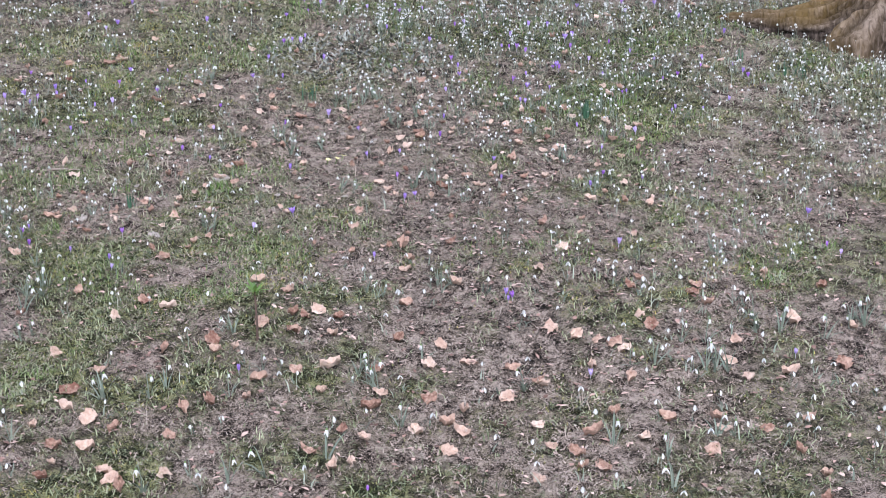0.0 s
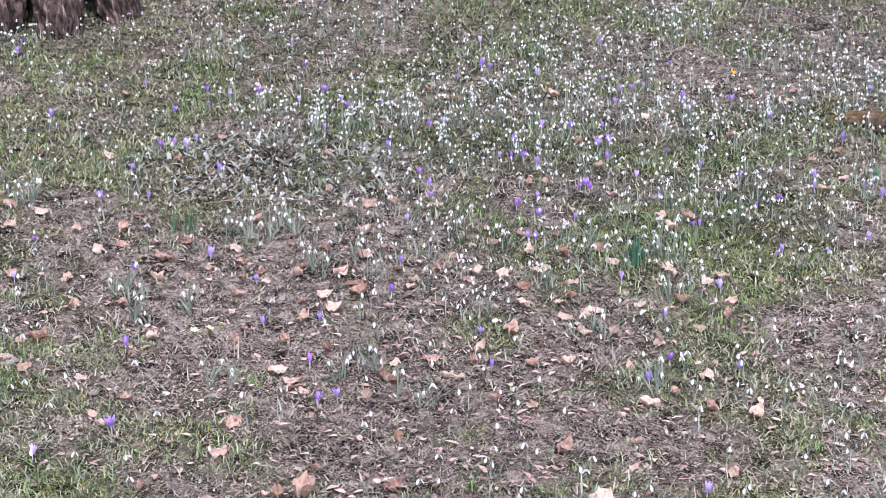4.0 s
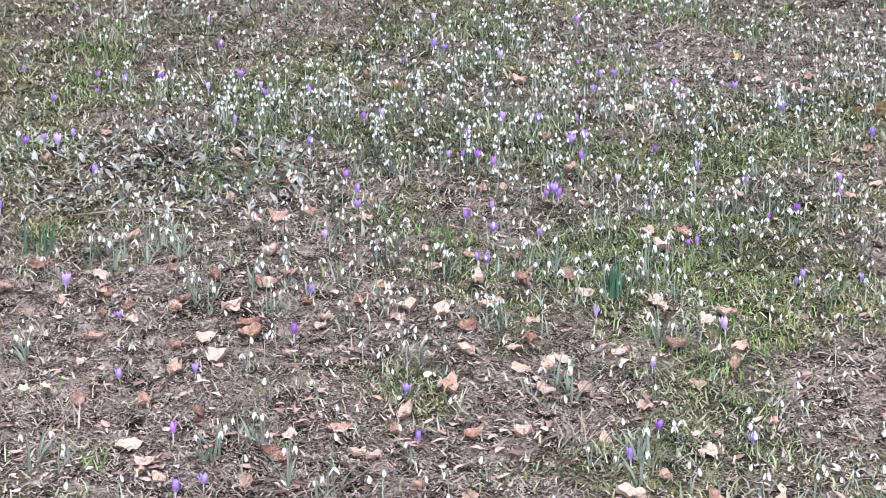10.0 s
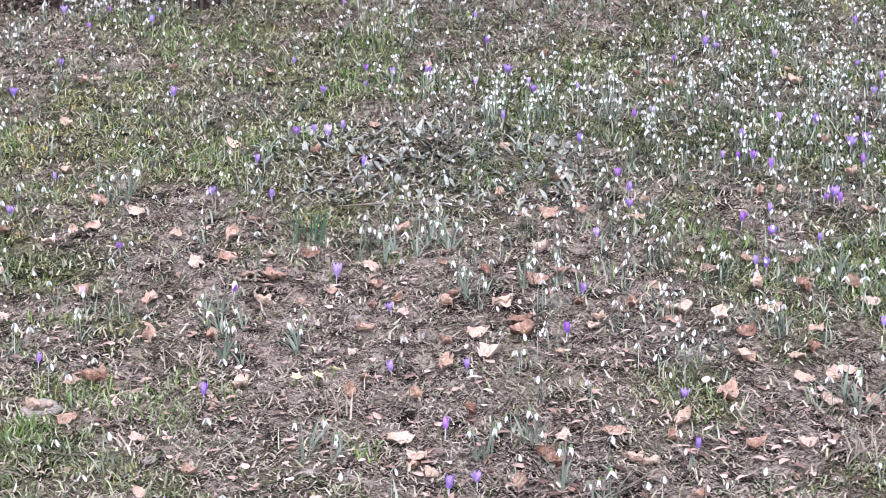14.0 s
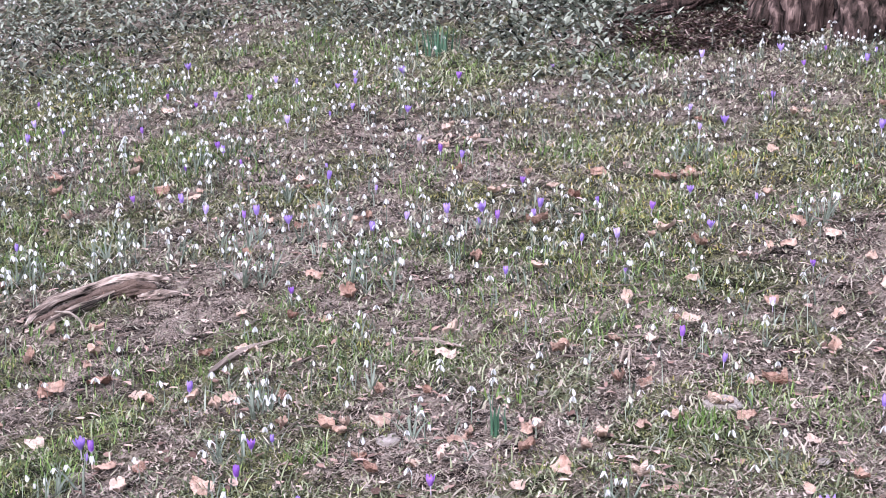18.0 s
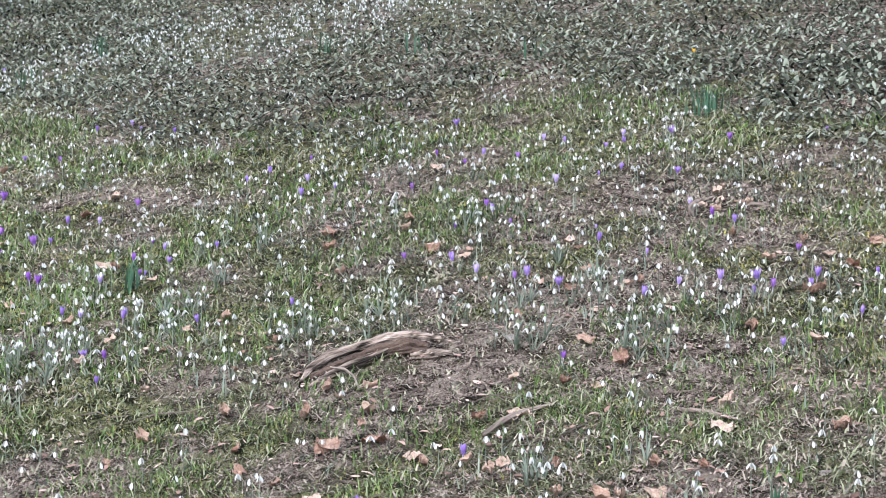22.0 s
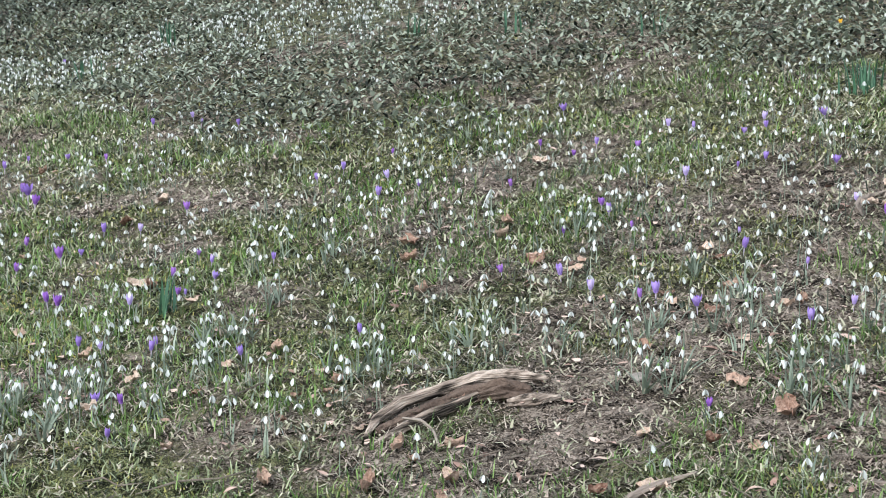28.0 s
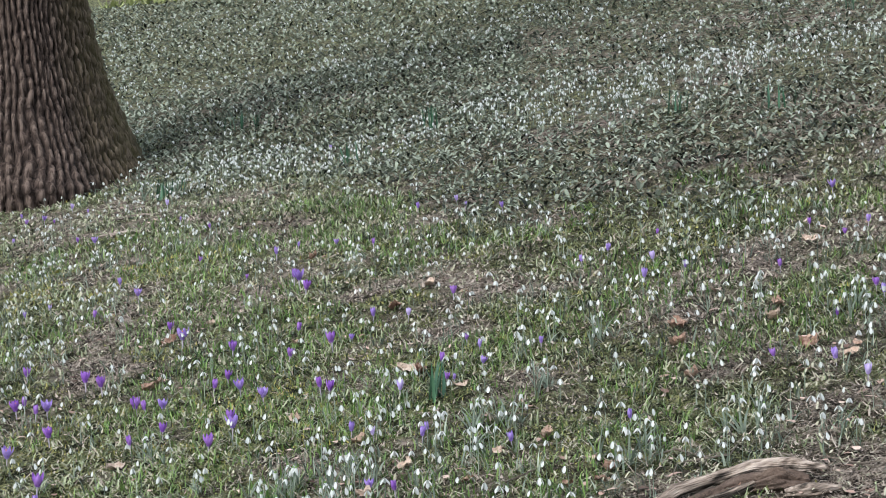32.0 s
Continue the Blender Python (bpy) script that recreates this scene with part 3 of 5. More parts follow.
LEAF_SPOTS_a = [
    (-5.97, 4.23), (-5.60, 3.53), (-5.57, 3.35), (-5.17, 3.06), (-5.07, 4.08), (-5.04, 3.51), (-4.97, 3.85), (-4.87, 4.06),
    (-4.61, 2.62), (-4.39, 3.44), (-4.38, 3.04), (-4.34, 3.45), (-4.03, 3.00), (-4.01, 4.78), (-3.98, 4.29), (-3.84, 3.97),
    (-3.77, 4.18), (-3.73, 3.86), (-3.61, 3.10), (-3.61, 4.11), (-3.57, 3.22), (-3.54, 2.94), (-3.40, 4.00), (-3.27, 3.10),
    (-2.92, 3.14), (-2.90, 2.94), (-2.88, 3.85), (-2.83, 2.78), (-2.64, 2.65), (-2.56, 2.73), (-2.54, 3.89), (-2.40, 2.93),
    (-2.39, 2.71), (-2.33, 3.20), (-2.32, 2.99), (-2.26, 3.36), (-2.19, 2.43), (-2.18, 2.69), (-2.08, 2.81), (-2.06, 3.68),
    (-2.04, 4.43), (-2.02, 3.97), (-2.01, 4.20), (-1.99, 2.39), (-1.99, 2.67),
]
LEAF_SPOTS_b = [
    (-1.89, 3.26), (-1.87, 2.89), (-1.85, 2.71), (-1.83, 3.12), (-1.82, 4.42), (-1.79, 2.76), (-1.70, 2.58), (-1.65, 4.03),
    (-1.61, 0.76), (-1.60, 2.77), (-1.58, 1.17), (-1.54, 3.53), (-1.52, 3.93), (-1.49, 1.11), (-1.48, 3.31), (-1.47, 0.94),
    (-1.44, 3.71), (-1.42, 2.75), (-1.39, 0.79), (-1.38, 2.40), (-1.37, 3.10), (-1.36, 2.58), (-1.32, 2.33), (-1.31, 2.79),
    (-1.29, 4.60), (-1.26, 1.90), (-1.25, 1.57), (-1.23, 2.91), (-1.20, 4.10), (-1.18, 1.02), (-1.18, 2.98), (-1.17, 0.77),
    (-1.15, 2.71), (-1.14, 2.51), (-1.12, 3.07), (-1.09, 3.19), (-1.06, 1.65), (-1.05, 3.04), (-1.04, 1.22), (-1.04, 1.55),
    (-1.04, 3.19), (-0.98, 3.40), (-0.97, 1.58), (-0.89, 2.98), (-0.86, 1.38),
]
LEAF_SPOTS_c = [
    (-0.82, 3.74), (-0.76, 3.59), (-0.75, 3.70), (-0.73, 1.71), (-0.69, 3.88), (-0.66, 0.90), (-0.63, 1.85), (-0.60, 3.70),
    (-0.58, 1.44), (-0.57, 1.66), (-0.56, 0.81), (-0.55, 1.79), (-0.53, 1.03), (-0.51, 3.74), (-0.50, 0.82), (-0.50, 3.47),
    (-0.50, 3.60), (-0.49, 4.05), (-0.42, 1.17), (-0.27, 1.90), (-0.25, 1.01), (-0.24, 3.49), (-0.24, 3.78), (-0.22, 3.12),
    (-0.20, 3.38), (-0.19, 1.42), (-0.14, 0.89), (-0.14, 3.48), (-0.12, 3.75), (-0.12, 3.94), (-0.11, 2.88), (-0.11, 4.18),
    (-0.09, 0.99), (-0.07, 1.11), (-0.06, 2.97), (-0.03, 1.43), (-0.03, 4.22), (0.03, 3.57), (0.10, 1.18), (0.11, 3.67),
    (0.14, 1.39), (0.14, 2.96), (0.20, 1.01), (0.21, 3.13), (0.22, 3.63),
]
LEAF_SPOTS_d = [
    (0.28, 3.97), (0.30, 3.21), (0.30, 3.60), (0.30, 3.89), (0.33, 1.70), (0.33, 2.17), (0.35, 0.78), (0.36, 3.53),
    (0.39, 2.58), (0.41, 3.78), (0.42, 0.97), (0.42, 1.62), (0.45, 3.03), (0.45, 4.36), (0.51, 1.60), (0.51, 3.76),
    (0.57, 2.59), (0.57, 3.37), (0.60, 0.95), (0.60, 1.32), (0.60, 3.22), (0.63, 3.80), (0.66, 3.70), (0.70, 3.38),
    (0.71, 1.07), (0.72, 3.15), (0.76, 2.11), (0.82, 3.63), (0.85, 3.25), (0.89, 3.96), (0.90, 1.07), (0.91, 0.99),
    (0.93, 3.55), (0.95, 3.31), (0.96, 4.03), (0.98, 3.57), (1.02, 1.86), (1.08, 1.00), (1.08, 1.33), (1.08, 1.57),
    (1.16, 0.84), (1.23, 0.71), (1.30, 2.07), (1.31, 2.09), (1.48, 1.40),
]
LEAF_SPOTS_e = [
    (1.54, 1.99), (1.54, 2.00),
]
LEAF_SPOTS = LEAF_SPOTS_a + LEAF_SPOTS_b + LEAF_SPOTS_c + LEAF_SPOTS_d + LEAF_SPOTS_e
# x, y, leaves, height, spread, width
DAFFODILS = [
    (-0.71, 3.99, 16, 0.09, 0.037, 0.007), (0.73, 3.69, 26, 0.104, 0.016, 0.007), (-3.39, 5.76, 16, 0.143, 0.074, 0.008), (-4.11, 3.31, 10, 0.107, 0.025, 0.01),
    (-7.85, 6.37, 12, 0.146, 0.08, 0.011), (-6.16, 6.53, 10, 0.121, 0.072, 0.01), (-4.82, 6.57, 9, 0.124, 0.045, 0.008), (-7.21, 9.26, 9, 0.13, 0.046, 0.009),
    (-9.86, 6.42, 12, 0.142, 0.124, 0.014), (-1.52, 2.81, 12, 0.082, 0.025, 0.007), (-3.4, 5.76, 14, 0.103, 0.068, 0.007), (-7.78, 5.77, 14, 0.112, 0.14, 0.013),
    (-5.62, 6.63, 12, 0.117, 0.117, 0.012), (-8.55, 5.07, 16, 0.125, 0.107, 0.011), (1.68, 4.44, 12, 0.088, 0.058, 0.007), (1.95, 4.21, 14, 0.105, 0.09, 0.009),
    (-3.4, 5.79, 12, 0.114, 0.057, 0.007),
]
# x, y, blades, height, spread
STRAW_TUFTS = [
    (0.55, 3.01, 34, 0.076, 0.043), (-0.15, 2.89, 18, 0.051, 0.034), (-0.52, 3.13, 30, 0.076, 0.051), (-0.87, 3.31, 24, 0.068, 0.043),
    (-1.41, 3.2, 20, 0.06, 0.043), (0.48, 1.8, 20, 0.068, 0.043), (0.39, 1.16, 18, 0.068, 0.043), (-4.01, 4.02, 20, 0.06, 0.068),
]
GREEN_TUFTS = [
    (-0.43, 2.96, 26, 0.043, 0.043), (0.97, 3.89, 40, 0.051, 0.102), (0.39, 4.06, 30, 0.051, 0.085), (-4.22, 3.19, 50, 0.051, 0.119),
    (-3.26, 3.01, 24, 0.06, 0.051), (-2.95, 3.6, 16, 0.043, 0.043), (-2.36, 2.39, 30, 0.051, 0.068), (-1.1, 2.96, 30, 0.051, 0.068),
    (-1.13, 2.99, 26, 0.051, 0.06), (0.03, 3.88, 20, 0.043, 0.068), (-1.59, 2.98, 16, 0.043, 0.043), (-1.85, 2.59, 18, 0.043, 0.051),
    (-0.9, 2.02, 14, 0.068, 0.017), (-3.33, 2.98, 22, 0.068, 0.034), (-3.94, 2.68, 22, 0.068, 0.034),
]
# x, y, flowers
SNOWDROP_CLUMPS_a = [
    (0.74, 3.78, 14), (0.64, 2.91, 5), (0.01, 2.84, 5), (-0.13, 2.99, 6), (-0.51, 2.93, 4), (-0.5, 3.93, 8), (-0.38, 4, 7), (-0.26, 3.7, 5),
    (0.84, 3.44, 5), (-0.63, 3.39, 3), (-0.82, 3.49, 5), (-0.12, 3.77, 4), (-0.75, 3.35, 4), (0.41, 3.59, 3), (0.53, 3.2, 4), (-2.62, 3.42, 7),
    (-3.29, 3.22, 8), (-3.79, 3.23, 7), (-2.29, 3.55, 6), (-2.66, 3.82, 10), (-2.82, 3.61, 6), (-3.18, 3.5, 5), (-4, 3.81, 5), (-3.48, 4.24, 7),
    (-3.87, 3.46, 4), (-3.7, 2.68, 4),
]
SNOWDROP_CLUMPS_b = [
    (-3.82, 2.85, 5), (-3.68, 3.1, 5), (-2.91, 3.97, 5), (-1.93, 2.89, 3), (-2.23, 3.45, 6), (-2.09, 2.75, 5), (-1.85, 4.63, 6), (-1.26, 4.17, 6),
    (-1.66, 2.73, 3), (-2.01, 2.53, 3), (-2.26, 2.24, 5), (-0.11, 2.04, 5), (-0.38, 2, 4), (1.13, 2.25, 7), (1.17, 1.69, 3), (-0.45, 1.35, 4),
    (-1.83, 2.08, 5), (-1.14, 2.59, 4), (1.61, 1.7, 3), (-3.89, 2.63, 6), (-4.56, 2.68, 3), (-3.98, 2.69, 6), (-3.92, 2.78, 5), (-8.72, 5.15, 10),
    (-8.67, 5.21, 8),
]
SNOWDROP_CLUMPS = SNOWDROP_CLUMPS_a + SNOWDROP_CLUMPS_b
NEAR_SNOWDROPS_a = [
    (-1.88, 2.28), (-1.87, 1.91), (-1.84, 1.67), (-1.82, 2.05), (-1.82, 2.11), (-1.81, 1.74), (-1.76, 0.99), (-1.46, 1.26),
    (-1.45, 1.27), (-1.28, 1.28), (-1.24, 0.69), (-1.22, 1.34), (-1.08, 0.77), (-0.98, 1.71), (-0.97, 1.27), (-0.94, 0.74),
    (-0.85, 1.46), (-0.81, 0.79), (-0.59, 0.87), (-0.46, 1.43), (-0.41, 1.31), (-0.39, 1.29), (-0.31, 1.06), (-0.21, 1.47),
    (0.18, 1.27), (0.48, 0.92), (0.62, 1.43), (0.66, 0.64), (0.67, 0.83), (0.72, 1.44), (0.86, 1.61), (0.88, 0.96),
    (0.92, 1.39), (0.95, 0.97), (0.96, 1.40), (0.96, 1.61), (1.01, 1.40), (1.07, 1.63), (1.19, 1.76), (1.28, 1.65),
    (1.29, 1.67), (1.45, 1.60), (1.64, 1.72), (1.65, 1.70), (1.72, 1.59),
]
NEAR_SNOWDROPS = NEAR_SNOWDROPS_a
SEEDLING = (-0.88, 1.66)


# ---- trees ----
def trunk_mesh(name, mat, height, r_top, r_base, flare, lobes, lobe_depth, furrow, ridges, moss_side, rows=170, cols=220, facing=None, stretch=3.0):
    """A trunk with flared foot, buttresses and braided bark ridges. moss_side, facing: headings in degrees, or None."""
    zs = np.concatenate([np.linspace(-0.42, 1.7, rows - 30), np.geomspace(1.75, height, 30)])
    q = np.linspace(0, 2 * np.pi, cols, endpoint=False)
    if facing is not None:
        c = radians(facing)
        q = np.concatenate([np.linspace(c - 1.5, c + 1.5, cols - 40, endpoint=False), np.linspace(c + 1.5, c - 1.5 + 2 * np.pi, 40, endpoint=False)])
    Q, Z = np.meshgrid(q, zs)
    zz = np.maximum(Z, 0)
    R = r_top + (r_base - r_top) * np.exp(-zz / flare)
    R = R * (1 - 0.35 * np.clip(zz / height, 0, 1))
    lob = sum(np.cos(k * Q + p) * w for k, p, w in lobes)
    R = R * (1 + lobe_depth * lob * np.exp(-zz / (flare * 1.6)))
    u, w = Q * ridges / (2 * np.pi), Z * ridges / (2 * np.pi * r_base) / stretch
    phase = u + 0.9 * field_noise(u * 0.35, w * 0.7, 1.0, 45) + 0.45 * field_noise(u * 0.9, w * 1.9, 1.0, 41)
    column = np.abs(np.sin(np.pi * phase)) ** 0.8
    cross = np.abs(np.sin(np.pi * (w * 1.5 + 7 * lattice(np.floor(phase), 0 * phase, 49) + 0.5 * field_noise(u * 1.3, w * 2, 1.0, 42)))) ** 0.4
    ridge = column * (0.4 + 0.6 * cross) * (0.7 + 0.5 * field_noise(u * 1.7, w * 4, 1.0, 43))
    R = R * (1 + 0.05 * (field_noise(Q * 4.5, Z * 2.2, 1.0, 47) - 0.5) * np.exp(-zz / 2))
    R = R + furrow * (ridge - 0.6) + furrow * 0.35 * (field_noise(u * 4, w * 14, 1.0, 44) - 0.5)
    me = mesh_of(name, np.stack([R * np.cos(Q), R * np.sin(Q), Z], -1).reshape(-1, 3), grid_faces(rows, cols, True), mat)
    # ridge height, which the bark colour turns into painted furrow shade
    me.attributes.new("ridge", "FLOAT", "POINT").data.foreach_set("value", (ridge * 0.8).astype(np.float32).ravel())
    if moss_side is None:
        ms = np.zeros_like(R)
    else:
        ms = np.clip(np.cos(Q - radians(moss_side)) * 1.6 - 0.35, 0, 1) * (0.5 + 0.5 * ridge)
    me.attributes.new("moss", "FLOAT", "POINT").data.foreach_set("value", ms.astype(np.float32).ravel())
    return me


def root_mesh(name, mat, points, radii, squash, mossy, sides=56, steps=60):
    pts = [Vector(p) for p in points]
    P, Rr = [], []
    for i in range(steps):
        t = i / (steps - 1) * (len(pts) - 1)
        k = min(int(t), len(pts) - 2)
        f = t - k
        f2 = f * f * (3 - 2 * f)
        P.append(pts[k].lerp(pts[k + 1], f))
        Rr.append(radii[k] * (1 - f2) + radii[k + 1] * f2)
    v, rg, ms = [], [], []
    for i in range(steps):
        d = P[min(i + 1, steps - 1)] - P[max(i - 1, 0)]
        side = Vector((-d.y, d.x, 0)).normalized()
        for k in range(sides):
            q = 2 * math.pi * k / sides
            n = noise.noise(Vector((k * 0.5, i * 0.35, 3.1))) * 0.16 + noise.noise(Vector((k * 0.9, i * 0.15, 7.7))) * 0.16 + noise.noise(Vector((k * 2.3, i * 0.22, 1.7))) * 0.14
            r = Rr[i] * (1 + n)
            v.append(P[i] + side * r * math.cos(q) + Vector((0, 0, 1)) * r * squash * math.sin(q))
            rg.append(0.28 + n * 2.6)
            ms.append(max(0.0, math.sin(q)) * mossy * (0.6 + 0.8 * (noise.noise(P[i] * 4) + 0.3)))
    me = mesh_of(name, np.array([tuple(a) for a in v]), grid_faces(steps, sides, True), mat)
    # hollows of the root get the same painted shade through "ridge"
    me.attributes.new("ridge", "FLOAT", "POINT").data.foreach_set("value", np.array(rg, np.float32))
    me.attributes.new("moss", "FLOAT", "POINT").data.foreach_set("value", np.clip(np.array(ms, np.float32), 0, 1))
    return me


def limbs(parent, mat, height, r0, seed, lean=(0, 0), count=9):
    """Bare limbs, each one part with its own finer branches in it."""
    rnd = random.Random(seed)
    for i in range(count):
        z = height * (0.45 + 0.55 * i / (count - 1))
        a = i * 2.4 + rnd.uniform(-0.4, 0.4)
        base = Vector((lean[0] * z, lean[1] * z, z))
        verts, faces = [], []

        def grow(p, d, length, rad, depth):
            pts, steps = [p], 5
            for s in range(steps):
                d = (d + Vector((rnd.uniform(-.18, .18), rnd.uniform(-.18, .18), rnd.uniform(-.02, .16)))).normalized()
                p = p + d * length / steps
                pts.append(p)
            o = len(verts)
            sides = 6 if depth == 0 else 4
            for j, c in enumerate(pts):
                s1 = d.orthogonal().normalized()
                s2 = d.cross(s1)
                rr = rad * (1 - 0.75 * j / steps)
                for k in range(sides):
                    q = 2 * math.pi * k / sides
                    verts.append(tuple(c + (s1 * math.cos(q) + s2 * math.sin(q)) * rr))
            for j in range(steps):
                for k in range(sides):
                    k2 = (k + 1) % sides
                    faces.append((o + j * sides + k, o + j * sides + k2, o + (j + 1) * sides + k2, o + (j + 1) * sides + k))
            if depth < 2:
                for j in range(3):
                    c = pts[rnd.randint(2, steps)]
                    nd = (d + Vector((rnd.uniform(-1, 1), rnd.uniform(-1, 1), rnd.uniform(-.1, .7))) * 0.9).normalized()
                    grow(c, nd, length * rnd.uniform(.45, .65), rad * 0.42, depth + 1)

        grow(base, Vector((math.cos(a), math.sin(a), rnd.uniform(.5, 1.1))).normalized(), height * rnd.uniform(.3, .42), r0 * rnd.uniform(.3, .42), 0)
        me = mesh_of("limb", np.array(verts), np.array(faces), mat)
        part("limb", me, parent)


def at_ground(x, y, rz=0.0, dz=0.0):
    return pose(x, y, float(ground_z(x, y)) + dz, 0, 0, rz)


def laid(x, y, rz=0.0, dz=0.0):
    """A pose for what lies on the ground, tilted with the bank."""
    up = Vector((float(rise(x - 0.05, y) - rise(x + 0.05, y)), float(rise(x, y - 0.05) - rise(x, y + 0.05)), 0.1)).normalized()
    return Matrix.Translation((x, y, float(ground_z(x, y)) + dz)) @ Vector((0, 0, 1)).rotation_difference(up).to_matrix().to_4x4() @ pose(0, 0, 0, 0, 0, rz)


oak = thing("tree", "thick tree with furrowed dark brown bark, mossy on one side", "tree", "trees in the park", at_ground(-10.3, 5.03))
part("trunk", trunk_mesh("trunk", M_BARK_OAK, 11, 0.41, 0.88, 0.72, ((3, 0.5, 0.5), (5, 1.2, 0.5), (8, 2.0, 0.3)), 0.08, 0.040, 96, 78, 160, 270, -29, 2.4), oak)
limbs(oak, M_BARK_OAK, 11, 0.40, 3)

red = thing("tree", "large tree with red-brown bark and buttress roots", "tree", "trees in the park", at_ground(-1.93, 6.99))
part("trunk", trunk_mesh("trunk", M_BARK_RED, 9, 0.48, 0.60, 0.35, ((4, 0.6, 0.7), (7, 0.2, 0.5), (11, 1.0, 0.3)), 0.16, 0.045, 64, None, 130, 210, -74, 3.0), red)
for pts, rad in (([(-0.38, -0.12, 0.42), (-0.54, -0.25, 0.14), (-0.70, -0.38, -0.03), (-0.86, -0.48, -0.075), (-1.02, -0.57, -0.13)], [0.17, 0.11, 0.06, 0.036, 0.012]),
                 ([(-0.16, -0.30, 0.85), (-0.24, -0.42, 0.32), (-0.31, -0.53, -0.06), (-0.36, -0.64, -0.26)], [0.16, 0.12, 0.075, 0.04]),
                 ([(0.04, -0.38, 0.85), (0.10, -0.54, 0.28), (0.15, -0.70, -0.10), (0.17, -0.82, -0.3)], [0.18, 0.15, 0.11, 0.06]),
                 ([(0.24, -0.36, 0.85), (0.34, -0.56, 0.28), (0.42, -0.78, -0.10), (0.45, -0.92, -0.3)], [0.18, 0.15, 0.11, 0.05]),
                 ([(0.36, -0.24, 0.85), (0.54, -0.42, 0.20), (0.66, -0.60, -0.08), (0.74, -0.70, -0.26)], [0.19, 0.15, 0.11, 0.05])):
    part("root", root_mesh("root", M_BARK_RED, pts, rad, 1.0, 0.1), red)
limbs(red, M_BARK_RED, 9, 0.4, 5)

grey = thing("tree", "broad old tree with smooth brown bark and a long mossy root", "tree", "trees in the park", at_ground(3.0, 4.86))
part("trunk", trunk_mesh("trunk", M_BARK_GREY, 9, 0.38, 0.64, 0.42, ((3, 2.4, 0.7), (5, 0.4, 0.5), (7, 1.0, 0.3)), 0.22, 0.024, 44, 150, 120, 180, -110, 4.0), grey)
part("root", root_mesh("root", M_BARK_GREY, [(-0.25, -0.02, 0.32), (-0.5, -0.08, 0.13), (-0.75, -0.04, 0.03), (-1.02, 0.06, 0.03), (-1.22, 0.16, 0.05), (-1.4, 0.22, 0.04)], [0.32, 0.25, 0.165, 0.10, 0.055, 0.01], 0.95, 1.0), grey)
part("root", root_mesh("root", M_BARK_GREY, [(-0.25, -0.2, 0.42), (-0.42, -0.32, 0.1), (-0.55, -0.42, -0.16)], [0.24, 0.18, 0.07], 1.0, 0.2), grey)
limbs(grey, M_BARK_GREY, 9, 0.34, 8)

for x, y, r, h, seed, mat, lab in ((-15.6, 12.35, 0.115, 6, 11, M_BARK_OAK, "slim dark-barked tree at the far edge of the lawn"),
                                   (-13.15, 11.87, 0.095, 5, 12, M_BARK_OAK, "slim dark-barked tree at the far edge of the lawn"),
                                   (-17.15, 12.9, 0.03, 3, 13, M_BARK_OAK, "thin sapling at the far edge of the lawn"),
                                   (-5.6, 10.5, 0.07, 5, 14, M_BARK_OAK, "dark tree among ivy at the far edge of the lawn")):
    tr = thing("tree", lab, "tree", "trees far off", at_ground(x, y))
    part("trunk", trunk_mesh("trunk", mat, h, r * 0.9, r * 1.15, 0.2, ((3, 0, 0.5),), 0.1, 0.012, 24, None, 80, 44), tr)
    limbs(tr, mat, h, r * 0.8, seed, count=6)
multi = thing("tree", "stout red-brown tree with several fused stems", "tree", "trees far off", at_ground(-7.95, 10.85))
part("trunk", trunk_mesh("trunk", M_BARK_RED, 8, 0.27, 0.40, 0.25, ((5, 0.3, 0.8), (9, 1.0, 0.4)), 0.26, 0.025, 40, None, 110, 130, -50, 6.0), multi)
limbs(multi, M_BARK_RED, 8, 0.24, 15, count=7)


# ---- log and fallen wood ----
def wood_mesh(name, mat, points, radii, sides=20, steps=40, lumps=0.38, squash=0.85, seed=0.0):
    pts = [Vector(p) for p in points]
    v = []
    for i in range(steps):
        t = i / (steps - 1) * (len(pts) - 1)
        k = min(int(t), len(pts) - 2)
        f = t - k
        p = pts[k].lerp(pts[k + 1], f)
        r0 = radii[k] * (1 - f) + radii[k + 1] * f
        d = (pts[k + 1] - pts[k]).normalized()
        side = Vector((-d.y, d.x, 0)).normalized()
        up = d.cross(side) * -1
        for j in range(sides):
            q = 2 * math.pi * j / sides
            c = Vector((math.cos(q) * 1.4 + seed, math.sin(q) * 1.4, t * 1.6))
            n = noise.noise(c) * lumps * 0.8 + noise.noise(Vector((math.cos(q) * 4 + seed, math.sin(q) * 4, t * 1.2))) * lumps * 0.8 + noise.noise(Vector((math.cos(q) * 9 + seed, math.sin(q) * 9, t * 1.8))) * lumps * 0.5 - abs(noise.noise(Vector((math.cos(q) * 14 + seed, math.sin(q) * 14, t * 1.1)))) * lumps * 1.1 + 0.1 * lumps
            r = r0 * (1 + min(0.6, max(-0.65, n)))
            v.append(p + side * r * math.cos(q) + up * r * squash * math.sin(q))
    f = [tuple(int(c) for c in q) for q in grid_faces(steps, sides, True)]
    n0 = len(v)
    v += [pts[0], pts[-1]]
    tri = []
    for j in range(sides):
        tri.append((n0, (j + 1) % sides, j, j))
        tri.append((n0 + 1, (steps - 1) * sides + j, (steps - 1) * sides + (j + 1) % sides, (steps - 1) * sides + (j + 1) % sides))
    me = bpy.data.meshes.new(name)
    me.from_pydata([tuple(a) for a in v], [], f + [t[:3] for t in tri])
    for pl in me.polygons:
        pl.use_smooth = True
    me.materials.append(mat)
    return me


